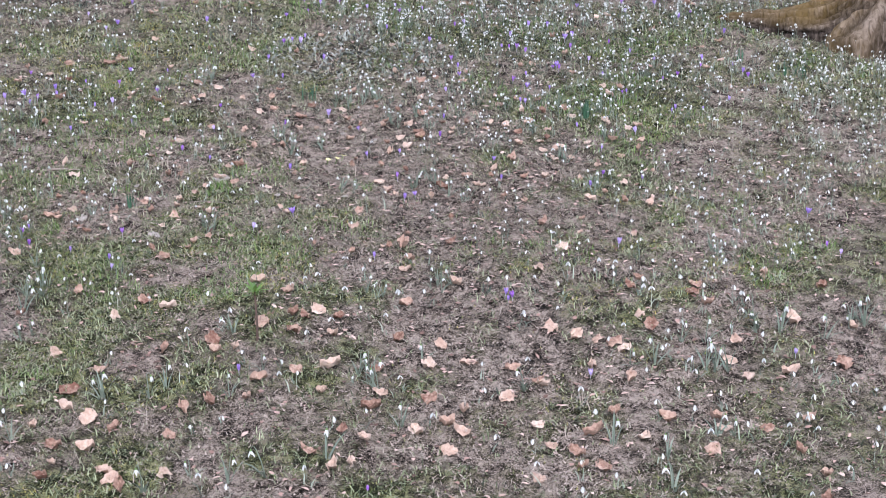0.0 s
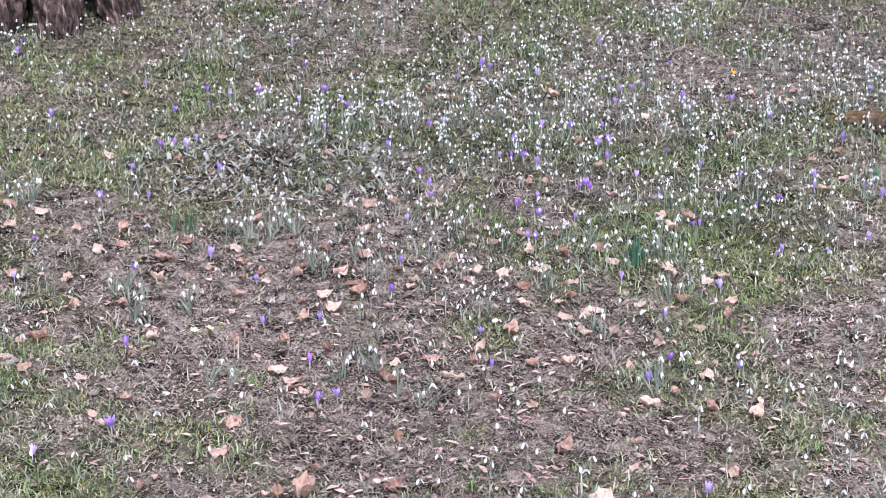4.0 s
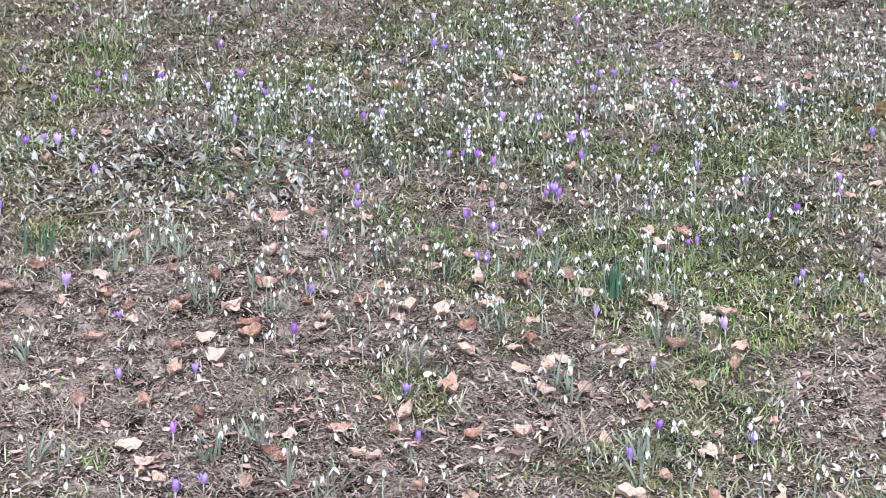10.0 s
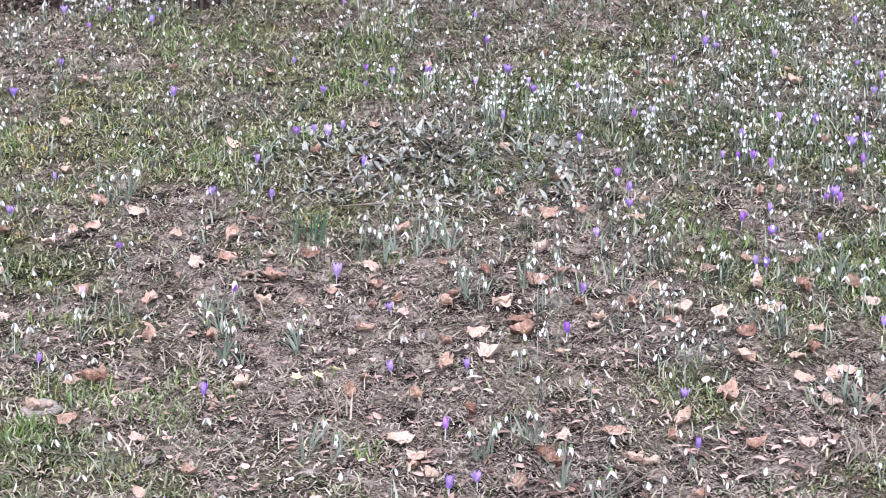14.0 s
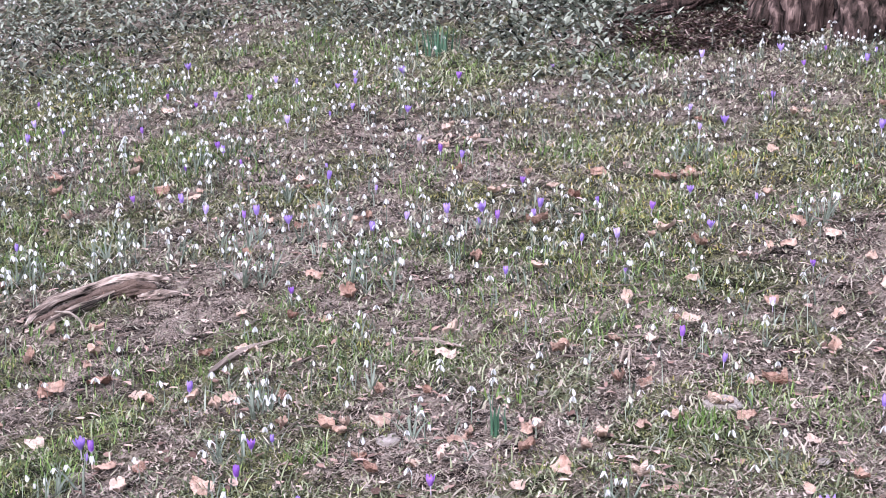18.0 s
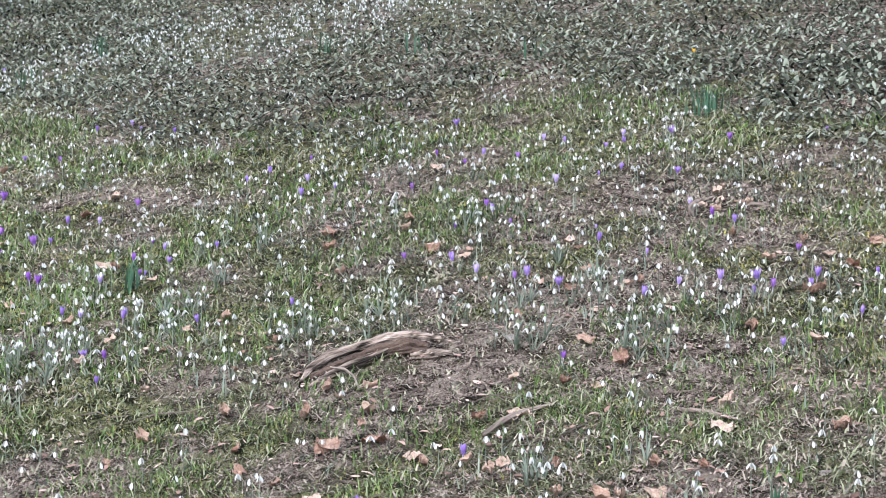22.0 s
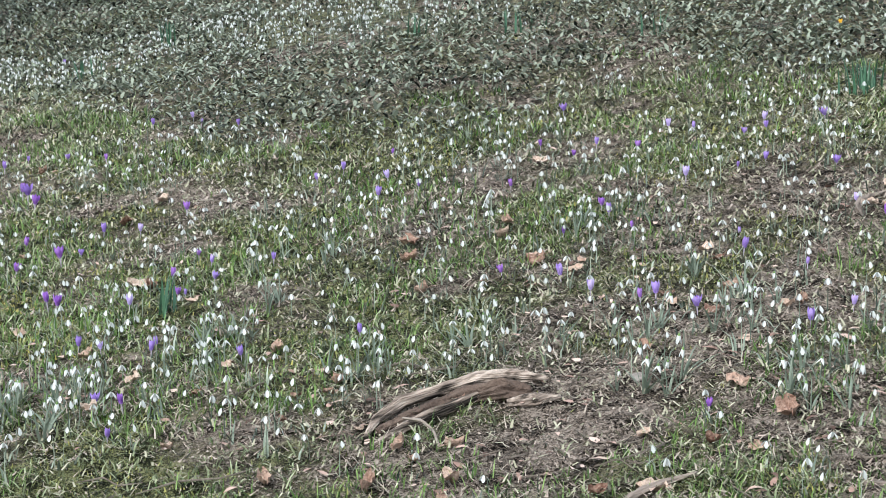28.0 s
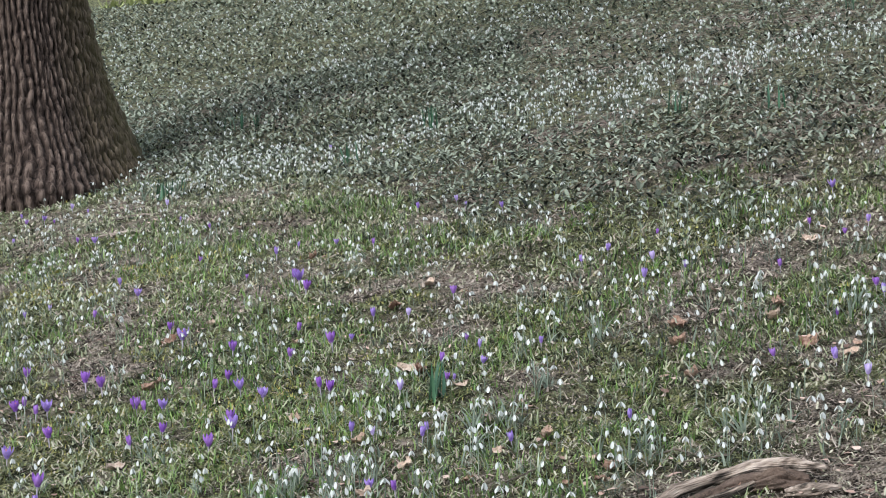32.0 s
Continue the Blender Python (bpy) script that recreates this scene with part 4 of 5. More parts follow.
log = thing("log", "weathered grey-brown rotting log lying on bare soil", "log", "", laid(-2.955, 3.085, -20, 0.0))
log.scale = (0.85, 0.60, 0.75)
# along the log: from its low tip to its thick broken end
part("upper_limb", wood_mesh("upper_limb", M_WOOD, [(-0.01, -0.24, 0.006), (-0.05, -0.17, 0.022), (-0.07, -0.05, 0.036), (-0.06, 0.08, 0.040), (-0.03, 0.22, 0.048), (0.03, 0.34, 0.050), (0.09, 0.42, 0.040)],
                             [0.006, 0.015, 0.019, 0.018, 0.023, 0.022, 0.006], 110, 120, seed=1.0), log)
part("lower_limb", wood_mesh("lower_limb", M_WOOD, [(0.05, -0.25, 0.002), (0.04, -0.16, 0.012), (0.03, -0.04, 0.020), (0.03, 0.08, 0.024), (0.03, 0.18, 0.034)],
                             [0.005, 0.013, 0.016, 0.014, 0.010], 90, 90, seed=4.0), log)
part("rotten_core", wood_mesh("rotten_core", M_ROTTEN, [(0.0, -0.2, 0.008), (-0.01, -0.05, 0.014), (0.0, 0.14, 0.022), (0.06, 0.27, 0.032), (0.10, 0.34, 0.02)], [0.012, 0.018, 0.022, 0.034, 0.016], 40, 60, lumps=0.8, seed=8.0), log, "dark crumbling core")
part("side_branch", wood_mesh("side_branch", M_WOOD, [(0.10, 0.24, 0.012), (0.15, 0.32, 0.022), (0.17, 0.40, 0.016)], [0.015, 0.021, 0.005], 48, 50, seed=6.0), log)
part("rootlet", wood_mesh("rootlet", M_TWIG, [(0.03, -0.12, 0.04), (0.08, -0.08, 0.038), (0.12, -0.07, 0.02), (0.20, -0.11, 0.004)], [0.004, 0.005, 0.006, 0.004], sides=7, steps=14, seed=2.0), log)

for x, y, rz, length, r, lab, bend in ((-2.76, 4.63, 110, 0.3, 0.02, "pale forked piece of dead wood on the moss", 0.5), (-2.31, 2.97, 80, 0.30, 0.016, "grey broken branch on the soil", 0.2),
                                       (-7.68, 4.31, 40, 0.42, 0.02, "grey broken branch on the soil", 0.1), (-8.13, 4.65, 40, 0.36, 0.018, "grey broken branch on the soil", 0.1),
                                       (-1.91, 3.18, 5, 0.25, 0.012, "grey broken branch on the soil", 0.1), (-2.61, 4.7, 20, 0.25, 0.016, "pale forked piece of dead wood on the moss", 0.3),
                                       (0.14, 3.41, -25, 0.16, 0.006, "thin grey dead twig on the ground", 0.1), (-0.49, 4.21, 5, 0.5, 0.006, "thin grey dead twig on the ground", 0.2), (-1.46, 3.34, 20, 0.3, 0.007, "thin grey dead twig on the ground", 0.2),
                                       (0.49, 2.99, 60, 0.25, 0.006, "thin grey dead twig on the ground", 0.4), (1.13, 3.23, 40, 0.3, 0.007, "thin grey dead twig on the ground", 0.3), (-1.14, 2.83, -10, 0.35, 0.006, "thin grey dead twig on the ground", 0.3),
                                       (-4.09, 2.86, 10, 0.4, 0.006, "thin grey dead twig on the ground", 0.2), (-2.34, 3.58, 15, 0.4, 0.008, "thin grey dead twig on the ground", 0.2), (-3.75, 2.59, 70, 0.3, 0.006, "thin grey dead twig on the ground", 0.3)):
    length, r = length * 0.75, r * 0.62
    ob = new("branch" if r > 0.007 else "twig", wood_mesh("branch", M_BRANCH if r > 0.007 else M_TWIG, [(-length / 2, 0, r * 0.4), (-length / 6, length * bend * 0.25, r), (length / 6, length * bend * 0.2, r * 0.9), (length / 2, -length * bend * 0.2, r * 0.5)],
                                                          [r * 0.5, r, r * 0.9, r * 0.35], sides=18, steps=34, lumps=0.42, seed=x))
    ob.matrix_basis = laid(x, y, rz)
    tagged(ob, lab, "dead wood", "fallen branches and twigs")


trnd = random.Random(23)
TWIG_MESHES = [wood_mesh("twig", M_TWIG, [(-0.5, 0, 0.004), (-0.15, 0.06 * k, 0.007), (0.2, -0.05 * k, 0.006), (0.5, 0.04, 0.003)], [0.0016, 0.0032, 0.0026, 0.0012], sides=6, steps=10, lumps=0.2, seed=float(k)) for k in range(1, 5)]
for i in range(150):
    az, r = radians(trnd.uniform(-16, 54)), trnd.uniform(2.3, 5.2)
    ob = new("twig", TWIG_MESHES[i % 4])
    s = trnd.uniform(0.07, 0.26)
    ob.matrix_basis = laid(-r * math.sin(az), r * math.cos(az), trnd.uniform(0, 360), 0.006) @ Matrix.Diagonal((s, s, 1, 1))
    tagged(ob, "thin grey dead twig on the ground", "dead wood", "fallen branches and twigs")


def stone_mesh(seed):
    bm = bmesh.new()
    bmesh.ops.create_icosphere(bm, subdivisions=3, radius=1.0)
    for v in bm.verts:
        n = noise.noise(v.co * 1.1 + Vector((seed, 0, 0))) * 0.45 + noise.noise(v.co * 3 + Vector((seed, 0, 0))) * 0.12
        v.co *= 1 + n
        v.co.z *= 0.45
    me = bpy.data.meshes.new("stone")
    bm.to_mesh(me)
    bm.free()
    for p in me.polygons:
        p.use_smooth = True
    me.materials.append(M_STONE)
    return me


for i, (x, y, s) in enumerate(((-0.53, 3.55, 0.013), (-1.12, 3.08, 0.03), (-1.74, 2.72, 0.026), (-1.39, 2.55, 0.026), (-0.52, 2.88, 0.013), (-0.84, 2.9, 0.012), (-1.52, 3.02, 0.012), (-0.37, 3.5, 0.016), (-2.65, 3.41, 0.016))):
    ob = new("stone", stone_mesh(i * 3.3))
    ob.matrix_basis = laid(x, y, i * 40) @ Matrix.Diagonal((s * 1.3, s, s, 1))
    tagged(ob, "rounded grey-brown stone half sunk in the soil", "stone", "stones in the soil")


# ---- grass, thatch, litter ----
def keep(x, y, prob):
    k = rng.random(len(x)) < prob
    return x[k], y[k]


def coarser(x, y):
    """Blades far from the path grow a little larger."""
    r = np.hypot(x, y)
    return np.where(r < 2.25, 1.25, np.clip(r / 4.0, 1, 3.2))


def turf():
    x1, y1 = scatter(195000, 2.2, 9, 1.7)
    x2, y2 = near_scatter(64000)
    x3, y3 = scatter(64000, 8.5, 27, 1.4, 8, 68)
    x4, y4 = scatter(34000, 7.5, 12.5, 0.6, 52, 76)
    x, y = np.concatenate([x1, x2, x3, x4]), np.concatenate([y1, y2, y3, y4])
    tuftiness = field_noise(x, y, 0.055, 51)
    p = np.clip(greenness(x, y) * 1.7 - 0.50 + 1.3 * (tuftiness - 0.5), 0.07, 1) * (1 - bed_share(x, y) * (np.interp(np.hypot(x, y), [10, 13], [0.9, 0.45]) - 0.45 * white_band(x, y)))
    x, y = keep(x, y, p)
    n = len(x)
    s = coarser(x, y)
    v, f = slivers(x, y, ground_z(x, y) - 0.003, (0.018 + 0.040 * rng.random(n) ** 1.8) * s ** 0.3, (0.0027 + 0.0026 * rng.random(n)) * s ** 0.8,
                  rng.random(n) * 6.28, 0.35 + 1.0 * rng.random(n), 0.5 + 1.9 * rng.random(n), 2, 2.0 * rng.random(n) - 1.0)
    stuff("grass", v, f, M_GRASS, "short matted green grass between moss and soil", "grass")
    x1, y1 = scatter(140000, 2.2, 9, 1.2)
    x, y = keep(x1, y1, np.clip((field_noise(x1, y1, 0.26, 61) - np.interp(polar(x1, y1)[0], [24, 32], [0.58, 0.50])) * 5 + 1.7 * (greenness(x1, y1) - 0.54), 0, 1) * (leafy(x1, y1) < 0))
    n = len(x)
    s = coarser(x, y)
    v, f = slivers(x, y, ground_z(x, y) - 0.004, (0.018 + 0.034 * rng.random(n)) * s ** 0.3, (0.0021 + 0.0019 * rng.random(n)) * s ** 0.8, rng.random(n) * 6.28, 0.1 + 0.8 * rng.random(n), 0.3 + 1.3 * rng.random(n), 2, 1.6 * rng.random(n) - 0.8)
    stuff("fresh_grass", v, f, M_FRESH, "patches of bright fresh green grass", "grass")
    # moss: short dense shoots, heaped into low cushions
    x1, y1 = scatter(380000, 2.2, 9, 1.5)
    x2, y2 = near_scatter(40000)
    x4, y4 = scatter(24000, 7.5, 12.5, 0.6, 52, 76)
    x, y = np.concatenate([x1, x2, x4]), np.concatenate([y1, y2, y4])
    hump = 0.7 * field_noise(x, y, 0.15, 65) + 0.3 * field_noise(x, y, 0.05, 66)
    k = rng.random(len(x)) < np.clip(greenness(x, y) * 1.5 - 0.55 + 1.3 * (hump - 0.5), 0.02, 1) * (1 - 0.9 * bed_share(x, y))
    x, y, hump = x[k], y[k], hump[k]
    n = len(x)
    s = coarser(x, y)
    v, f = slivers(x, y, ground_z(x, y) - 0.002 + np.clip(hump - 0.5, 0, 0.4) * 0.04, (0.006 + 0.011 * rng.random(n)) * s ** 0.5, (0.0024 + 0.0028 * rng.random(n)) * s ** 0.7, rng.random(n) * 6.28, 0.2 + 1.2 * rng.random(n), rng.random(n), 1)
    stuff("moss", v, f, M_MOSS, "olive and yellow-green moss between the grass", "moss")
    x1, y1 = scatter(120000, 2.2, 9, 1.7)
    x2, y2 = near_scatter(30000)
    x3, y3 = scatter(9000, 9, 18, 1.3, 8, 64)
    x4, y4 = scatter(12000, 7.5, 12.5, 0.6, 52, 76)
    x, y = np.concatenate([x1, x2, x3, x4]), np.concatenate([y1, y2, y3, y4])
    x, y = keep(x, y, np.clip(1.25 - 0.9 * greenness(x, y) + 1.4 * (field_noise(x, y, 0.07, 77) - 0.5), 0.06, 1) * (1 - 0.6 * bed_share(x, y)) * np.where(np.hypot(x, y) < 3.6, np.interp(polar(x, y)[0], [-12, 0, 30], [0.35, 0.8, 0.8]), 1))
    n = len(x)
    s = coarser(x, y)
    v, f = slivers(x, y, ground_z(x, y) + 0.001 + 0.010 * rng.random(n), (0.014 + 0.034 * rng.random(n) ** 2) * s ** 0.4, (0.0018 + 0.0024 * rng.random(n) ** 2) * s ** 0.8,
                  rng.random(n) * 6.28, 0.75 + 0.75 * rng.random(n), 0.1 + 1.2 * rng.random(n), 2, 3.0 * rng.random(n) - 1.5)
    xw, yw = scatter(160000, 2.6, 10.5, 0.9)
    xw, yw = keep(xw, yw, (0.05 + 1.5 * (0.5 * field_noise(xw, yw, 0.2, 78) + 0.5 * field_noise(xw, yw, 0.06, 79))) * np.interp(np.hypot(xw, yw), [2.6, 3.4, 4.4], [0.12, 0.4, 1.0]) * np.interp(polar(xw, yw)[0], [30, 45], [1, 0.5]) * (1 - 0.85 * bed_share(xw, yw)))
    m = len(xw)
    s = coarser(xw, yw)
    vw, fw = slivers(xw, yw, ground_z(xw, yw) + 0.002 + 0.014 * rng.random(m), (0.018 + 0.026 * rng.random(m)) * s ** 0.3, (0.0032 + 0.0026 * rng.random(m)) * s ** 0.8,
                     rng.random(m) * 6.28, 0.75 + 0.7 * rng.random(m), 0.8 + 1.8 * rng.random(m), 2, 3.0 * rng.random(m) - 1.5)
    stuff("withered_grass", vw, fw, M_WITHERED, "curled withered olive-grey grass blades lying in the lawn", "dead grass")
    stuff("dry_thatch", v, f, M_THATCH, "bleached dead grass and straw lying on the soil", "dead grass")
    x1, y1 = scatter(330000, 2.2, 9, 1.7)
    x2, y2 = near_scatter(85000)
    x, y = np.concatenate([x1, x2]), np.concatenate([y1, y2])
    x, y = keep(x, y, np.clip(1.5 - 1.25 * greenness(x, y), 0.36, 1) * (1 - 0.8 * bed_share(x, y)))
    n = len(x)
    s = coarser(x, y)
    v, f = slivers(x, y, ground_z(x, y) - 0.001 + 0.012 * rng.random(n) ** 2, (0.008 + 0.020 * rng.random(n) ** 2) * s ** 0.6, (0.0030 + 0.0055 * rng.random(n) ** 2.5) * s ** 0.7,
                   rng.random(n) * 6.28, 1.0 + 0.5 * rng.random(n), np.zeros(n), 1)
    stuff("leaf_litter", v, f, M_LITTER, "brown crumbs of leaf litter and bark on the soil", "leaf litter")


turf()


def leaf_bed():
    x1, y1 = scatter(235000, 5.5, 36, 1.9, 10, 70)
    x2, y2 = scatter(30000, 9, 14, 0.6, 48, 72)
    x1, y1 = np.concatenate([x1, x2]), np.concatenate([y1, y2])
    x, y = keep(x1, y1, bed_share(x1, y1) * (1 - 0.9 * np.clip(1.5 * white_band(x1, y1), 0, 1)))
    n = len(x)
    r = np.hypot(x, y)
    s = np.interp(r, [6, 8, 12, 26], [1.2, 1.1, 1.2, 2.4]) * (1 + 0.2 * np.exp(-((x + 2.95) ** 2 + (y - 6.6) ** 2) / 0.35))
    v, f = blades(x, y, ground_z(x, y) + 0.03 * rng.random(n) ** 1.3, (0.022 + 0.026 * rng.random(n)) * s, (0.0105 + 0.0085 * rng.random(n)) * s,
                  rng.random(n) * 6.28, 0.65 + 0.9 * rng.random(n), 0.3 + 1.5 * rng.random(n), 2, 1.6 * rng.random(n) - 0.8)
    # lance-shaped: narrow foot, wide middle
    q = v.reshape(n, 3, 2, 3)
    mid = q.mean(axis=2, keepdims=True)
    q[:] = mid + (q - mid) * np.array([0.45, 1.15, 2.4], np.float32)[None, :, None, None]
    # the darkest leaves carry the painted shade between the others
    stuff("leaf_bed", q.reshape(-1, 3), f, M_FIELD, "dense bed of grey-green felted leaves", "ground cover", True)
    a, c = rng.random(560) ** 1.3, 6.28 * rng.random(560)
    x, y = -0.48 + 0.50 * np.sqrt(a) * np.cos(c), 4.54 + 0.34 * np.sqrt(a) * np.sin(c)
    n = len(x)
    v, f = blades(x, y, ground_z(x, y), 0.032 + 0.026 * rng.random(n), 0.012 + 0.009 * rng.random(n), rng.random(n) * 6.28, 0.5 + 0.8 * rng.random(n), 0.3 + 1.2 * rng.random(n), 4, 1.4 * rng.random(n) - 0.7)
    q = v.reshape(n, 5, 2, 3)
    mid = q.mean(axis=2, keepdims=True)
    q[:] = mid + (q - mid) * np.array([0.3, 0.9, 1.2, 1.4, 1.2], np.float32)[None, :, None, None]
    stuff("felted_leaf_patch", q.reshape(-1, 3), f, M_PATCH, "patch of grey felted oval leaves", "ground cover", True)
    x, y = scatter(44000, 11.5, 32, 0.3, 18, 68)
    x, y = keep(x, y, (0.5 + 0.6 * field_noise(x, y, 1.0, 71)) * (leafy(x, y) < 0.2))
    n = len(x)
    k = np.hypot(x, y) / 13
    v, f = slivers(x, y, ground_z(x, y), (0.05 + 0.05 * rng.random(n)) * k, (0.014 + 0.018 * rng.random(n)) * k, rng.random(n) * 6.28, 0.3 + 0.9 * rng.random(n), rng.random(n), 2)
    stuff("far_lawn", v, f, M_PALEGRASS, "pale green rough grass at the far edge of the lawn", "grass")
    # ivy: a low belt from beside the slim trees past the stout one
    u = rng.random(5200)
    x, y = np.interp(u, [0, 0.35, 0.6, 1], [-11.6, -8.5, -7.1, -3.6]), np.interp(u, [0, 0.35, 0.6, 1], [11.65, 11.0, 10.95, 10.6])
    x, y = x + 0.25 * rng.normal(size=5200), y + 0.22 * rng.normal(size=5200)
    n = len(x)
    v, f = blades(x, y, ground_z(x, y) + 0.05 * rng.random(n), 0.04 + 0.03 * rng.random(n), 0.035 + 0.03 * rng.random(n), rng.random(n) * 6.28, 0.4 + 1.0 * rng.random(n), 0.6 * rng.random(n), 2)
    stuff("ivy", v, f, M_IVY, "low dark ivy along the far edge of the lawn", "ivy")
    a, b = rng.random(9000), rng.random(9000)
    x, y = -2.42 + 0.46 * np.sqrt(a) * np.cos(6.28 * b), 6.36 + 0.44 * np.sqrt(a) * np.sin(6.28 * b)
    n = len(x)
    v, f = blades(x, y, ground_z(x, y) + 0.004 + 0.012 * rng.random(n), 0.014 + 0.035 * rng.random(n), 0.005 + 0.010 * rng.random(n), rng.random(n) * 6.28, 1.2 + 0.4 * rng.random(n), 0.4 * rng.random(n), 2)
    stuff("bark_chips", v, f, M_CHIP, "red-brown bark chips round the foot of the tree", "bark chips")


leaf_bed()


# ---- snowdrops ----
def snowdrop_stuff():
    x1, y1 = scatter(40000, 2.0, 8, 0.0)
    area1 = math.radians(100) / 2 * (8 ** 2 - 2.0 ** 2)
    x1, y1 = keep(x1, y1, flower_rate(x1, y1) * 100 * area1 / 40000)
    x2, y2 = scatter(70000, 8, 24, 0.0, 8, 70)
    area2 = math.radians(62) / 2 * (24 ** 2 - 8 ** 2)
    x2, y2 = keep(x2, y2, np.clip(flower_rate(x2, y2) * 100 * area2 / 70000, 0, 1))
    x3, y3 = near_scatter(4000)
    x3, y3 = keep(x3, y3, flower_rate(x3, y3) * 100 * 13.0 / 4000 * (np.hypot(x3, y3) < 2.0))
    x, y = np.concatenate([x1, x2, x3]), np.concatenate([y1, y2, y3])
    # every flower draws close to a clump
    cx, cy = np.floor(x / 0.12), np.floor(y / 0.12)
    jx, jy = (cx + 0.15 + 0.7 * lattice(cx, cy, 1)) * 0.12, (cy + 0.15 + 0.7 * lattice(cx, cy, 2)) * 0.12
    pull = 0.5 * (lattice(cx, cy, 3) > 0.5)
    return x + (jx - x) * pull, y + (jy - y) * pull


sx, sy = snowdrop_stuff()


def bells(x, y, z, size, heading, splay, profile):
    """Hanging flowers: three petals each, from the cap down and outward, widest low down."""
    n = len(x)
    out_v, out_f = [], []
    for k in range(3):
        hd = heading + 2.094 * k
        v, f = blades(x + 0.002 * np.cos(hd), y + 0.002 * np.sin(hd), z, size, size * 0.44, hd, np.pi - splay - 0.22, np.full(n, 0.5), len(profile) - 1)
        q = v.reshape(n, len(profile), 2, 3)
        mid = q.mean(axis=2, keepdims=True)
        q[:] = mid + (q - mid) * np.array(profile, np.float32)[None, :, None, None]
        out_v.append(q.reshape(-1, 3))
        out_f.append(f + k * n * 2 * len(profile))
    return np.concatenate(out_v), np.concatenate(out_f)


def lawn_snowdrops():
    x, y = sx, sy
    n = len(x)
    g = ground_z(x, y)
    h = 0.045 + 0.05 * rng.random(n)
    a = rng.random(n) * 6.28
    s = np.where(np.hypot(x, y) < 2.25, 1.35, np.clip(np.hypot(x, y) / 9, 1, 1.5))
    size, splay = (0.0115 + 0.0050 * rng.random(n)) * s * np.where(np.hypot(x, y) < 3.4, 1, np.interp(polar(x, y)[0], [10, 34], [0.86, 1.06])), 0.20 + 0.42 * rng.random(n)
    vs, fs, count = [], [], 0
    for near, profile in ((True, (0.3, 0.95, 2.0, 3.2)), (False, (0.4, 1.3, 3.0))):
        m = (np.hypot(x, y) < 6.5) == near
        v, f = bells(x[m] + 0.012 * np.cos(a[m]), y[m] + 0.012 * np.sin(a[m]), (g + h)[m], size[m], a[m], splay[m], profile)
        vs.append(v)
        fs.append(f + count)
        count += len(v)
    v, f = np.concatenate(vs), np.concatenate(fs)
    # the stem comes up beside its own flower
    stuff("snowdrop_blooms", v, f, M_PETAL, "hanging white snowdrop flowers scattered through the lawn", "snowdrops", True)
    v, f = slivers(x, y, g - 0.005, h + 0.012, np.full(n, 0.0026), a, np.full(n, 0.03), 0.15 + 0.2 * rng.random(n), 2)
    k = 6
    xl, yl = np.repeat(x, k) + 0.016 * rng.normal(size=n * k), np.repeat(y, k) + 0.016 * rng.normal(size=n * k)
    hl, sl = np.repeat(h, k), np.repeat(s, k)
    some = rng.random(n * k) < np.where(np.hypot(xl, yl) < 8.5, 0.5, 0.15)
    xl, yl, hl, sl = xl[some], yl[some], hl[some], sl[some]
    nl = len(xl)
    v2, f2 = slivers(xl, yl, ground_z(xl, yl) - 0.005, hl * (0.5 + 0.45 * rng.random(nl)), (0.0040 + 0.0025 * rng.random(nl)) * sl, rng.random(nl) * 6.28, 0.2 + 0.7 * rng.random(nl), 0.5 + 1.2 * rng.random(nl), 2)
    stuff("snowdrop_leaves", np.concatenate([v, v2]), np.concatenate([f, f2 + len(v)]), M_SNOWLEAF, "narrow blue-green snowdrop leaves and stems", "snowdrops")


lawn_snowdrops()


def one_blade(length, width, lean, curl, heading, mat, name="leaf", segs=5, at=(0.0, 0.0)):
    v, f = blades(np.array([at[0]]), np.array([at[1]]), np.array([-0.006]), np.array([length]), np.array([width]), np.array([heading]), np.array([lean]), np.array([curl]), segs)
    q = v.reshape(segs + 1, 2, 3)
    # a shallow keel along the middle
    mid = q.mean(axis=1, keepdims=True) - np.array([0, 0, 0.12 * width])
    w = np.concatenate([q[:, :1], mid, q[:, 1:]], axis=1).reshape(-1, 3)
    return mesh_of(name, w, grid_faces(segs + 1, 3), mat)


def petal_mesh(name, mat, length, width, cup, open_angle, up=1.0, point=0.7, rows=6, cols=5):
    """One petal from the origin, curved out and back, along +x at its tip."""
    v = []
    for i in range(rows):
        t = i / (rows - 1)
        w = width * math.sin(math.pi * min(1, (0.12 + 0.88 * t) ** point * 0.93 + 0.03))
        bulge = cup * math.sin(math.pi * t * 0.85)
        for j in range(cols):
            s = j / (cols - 1) * 2 - 1
            rad = 0.0015 + bulge + t * length * math.sin(open_angle)
            v.append((rad - abs(s) ** 2 * w * 0.35, s * w * 0.5, up * t * length * math.cos(open_angle)))
    return mesh_of(name, np.array(v), grid_faces(rows, cols), mat)


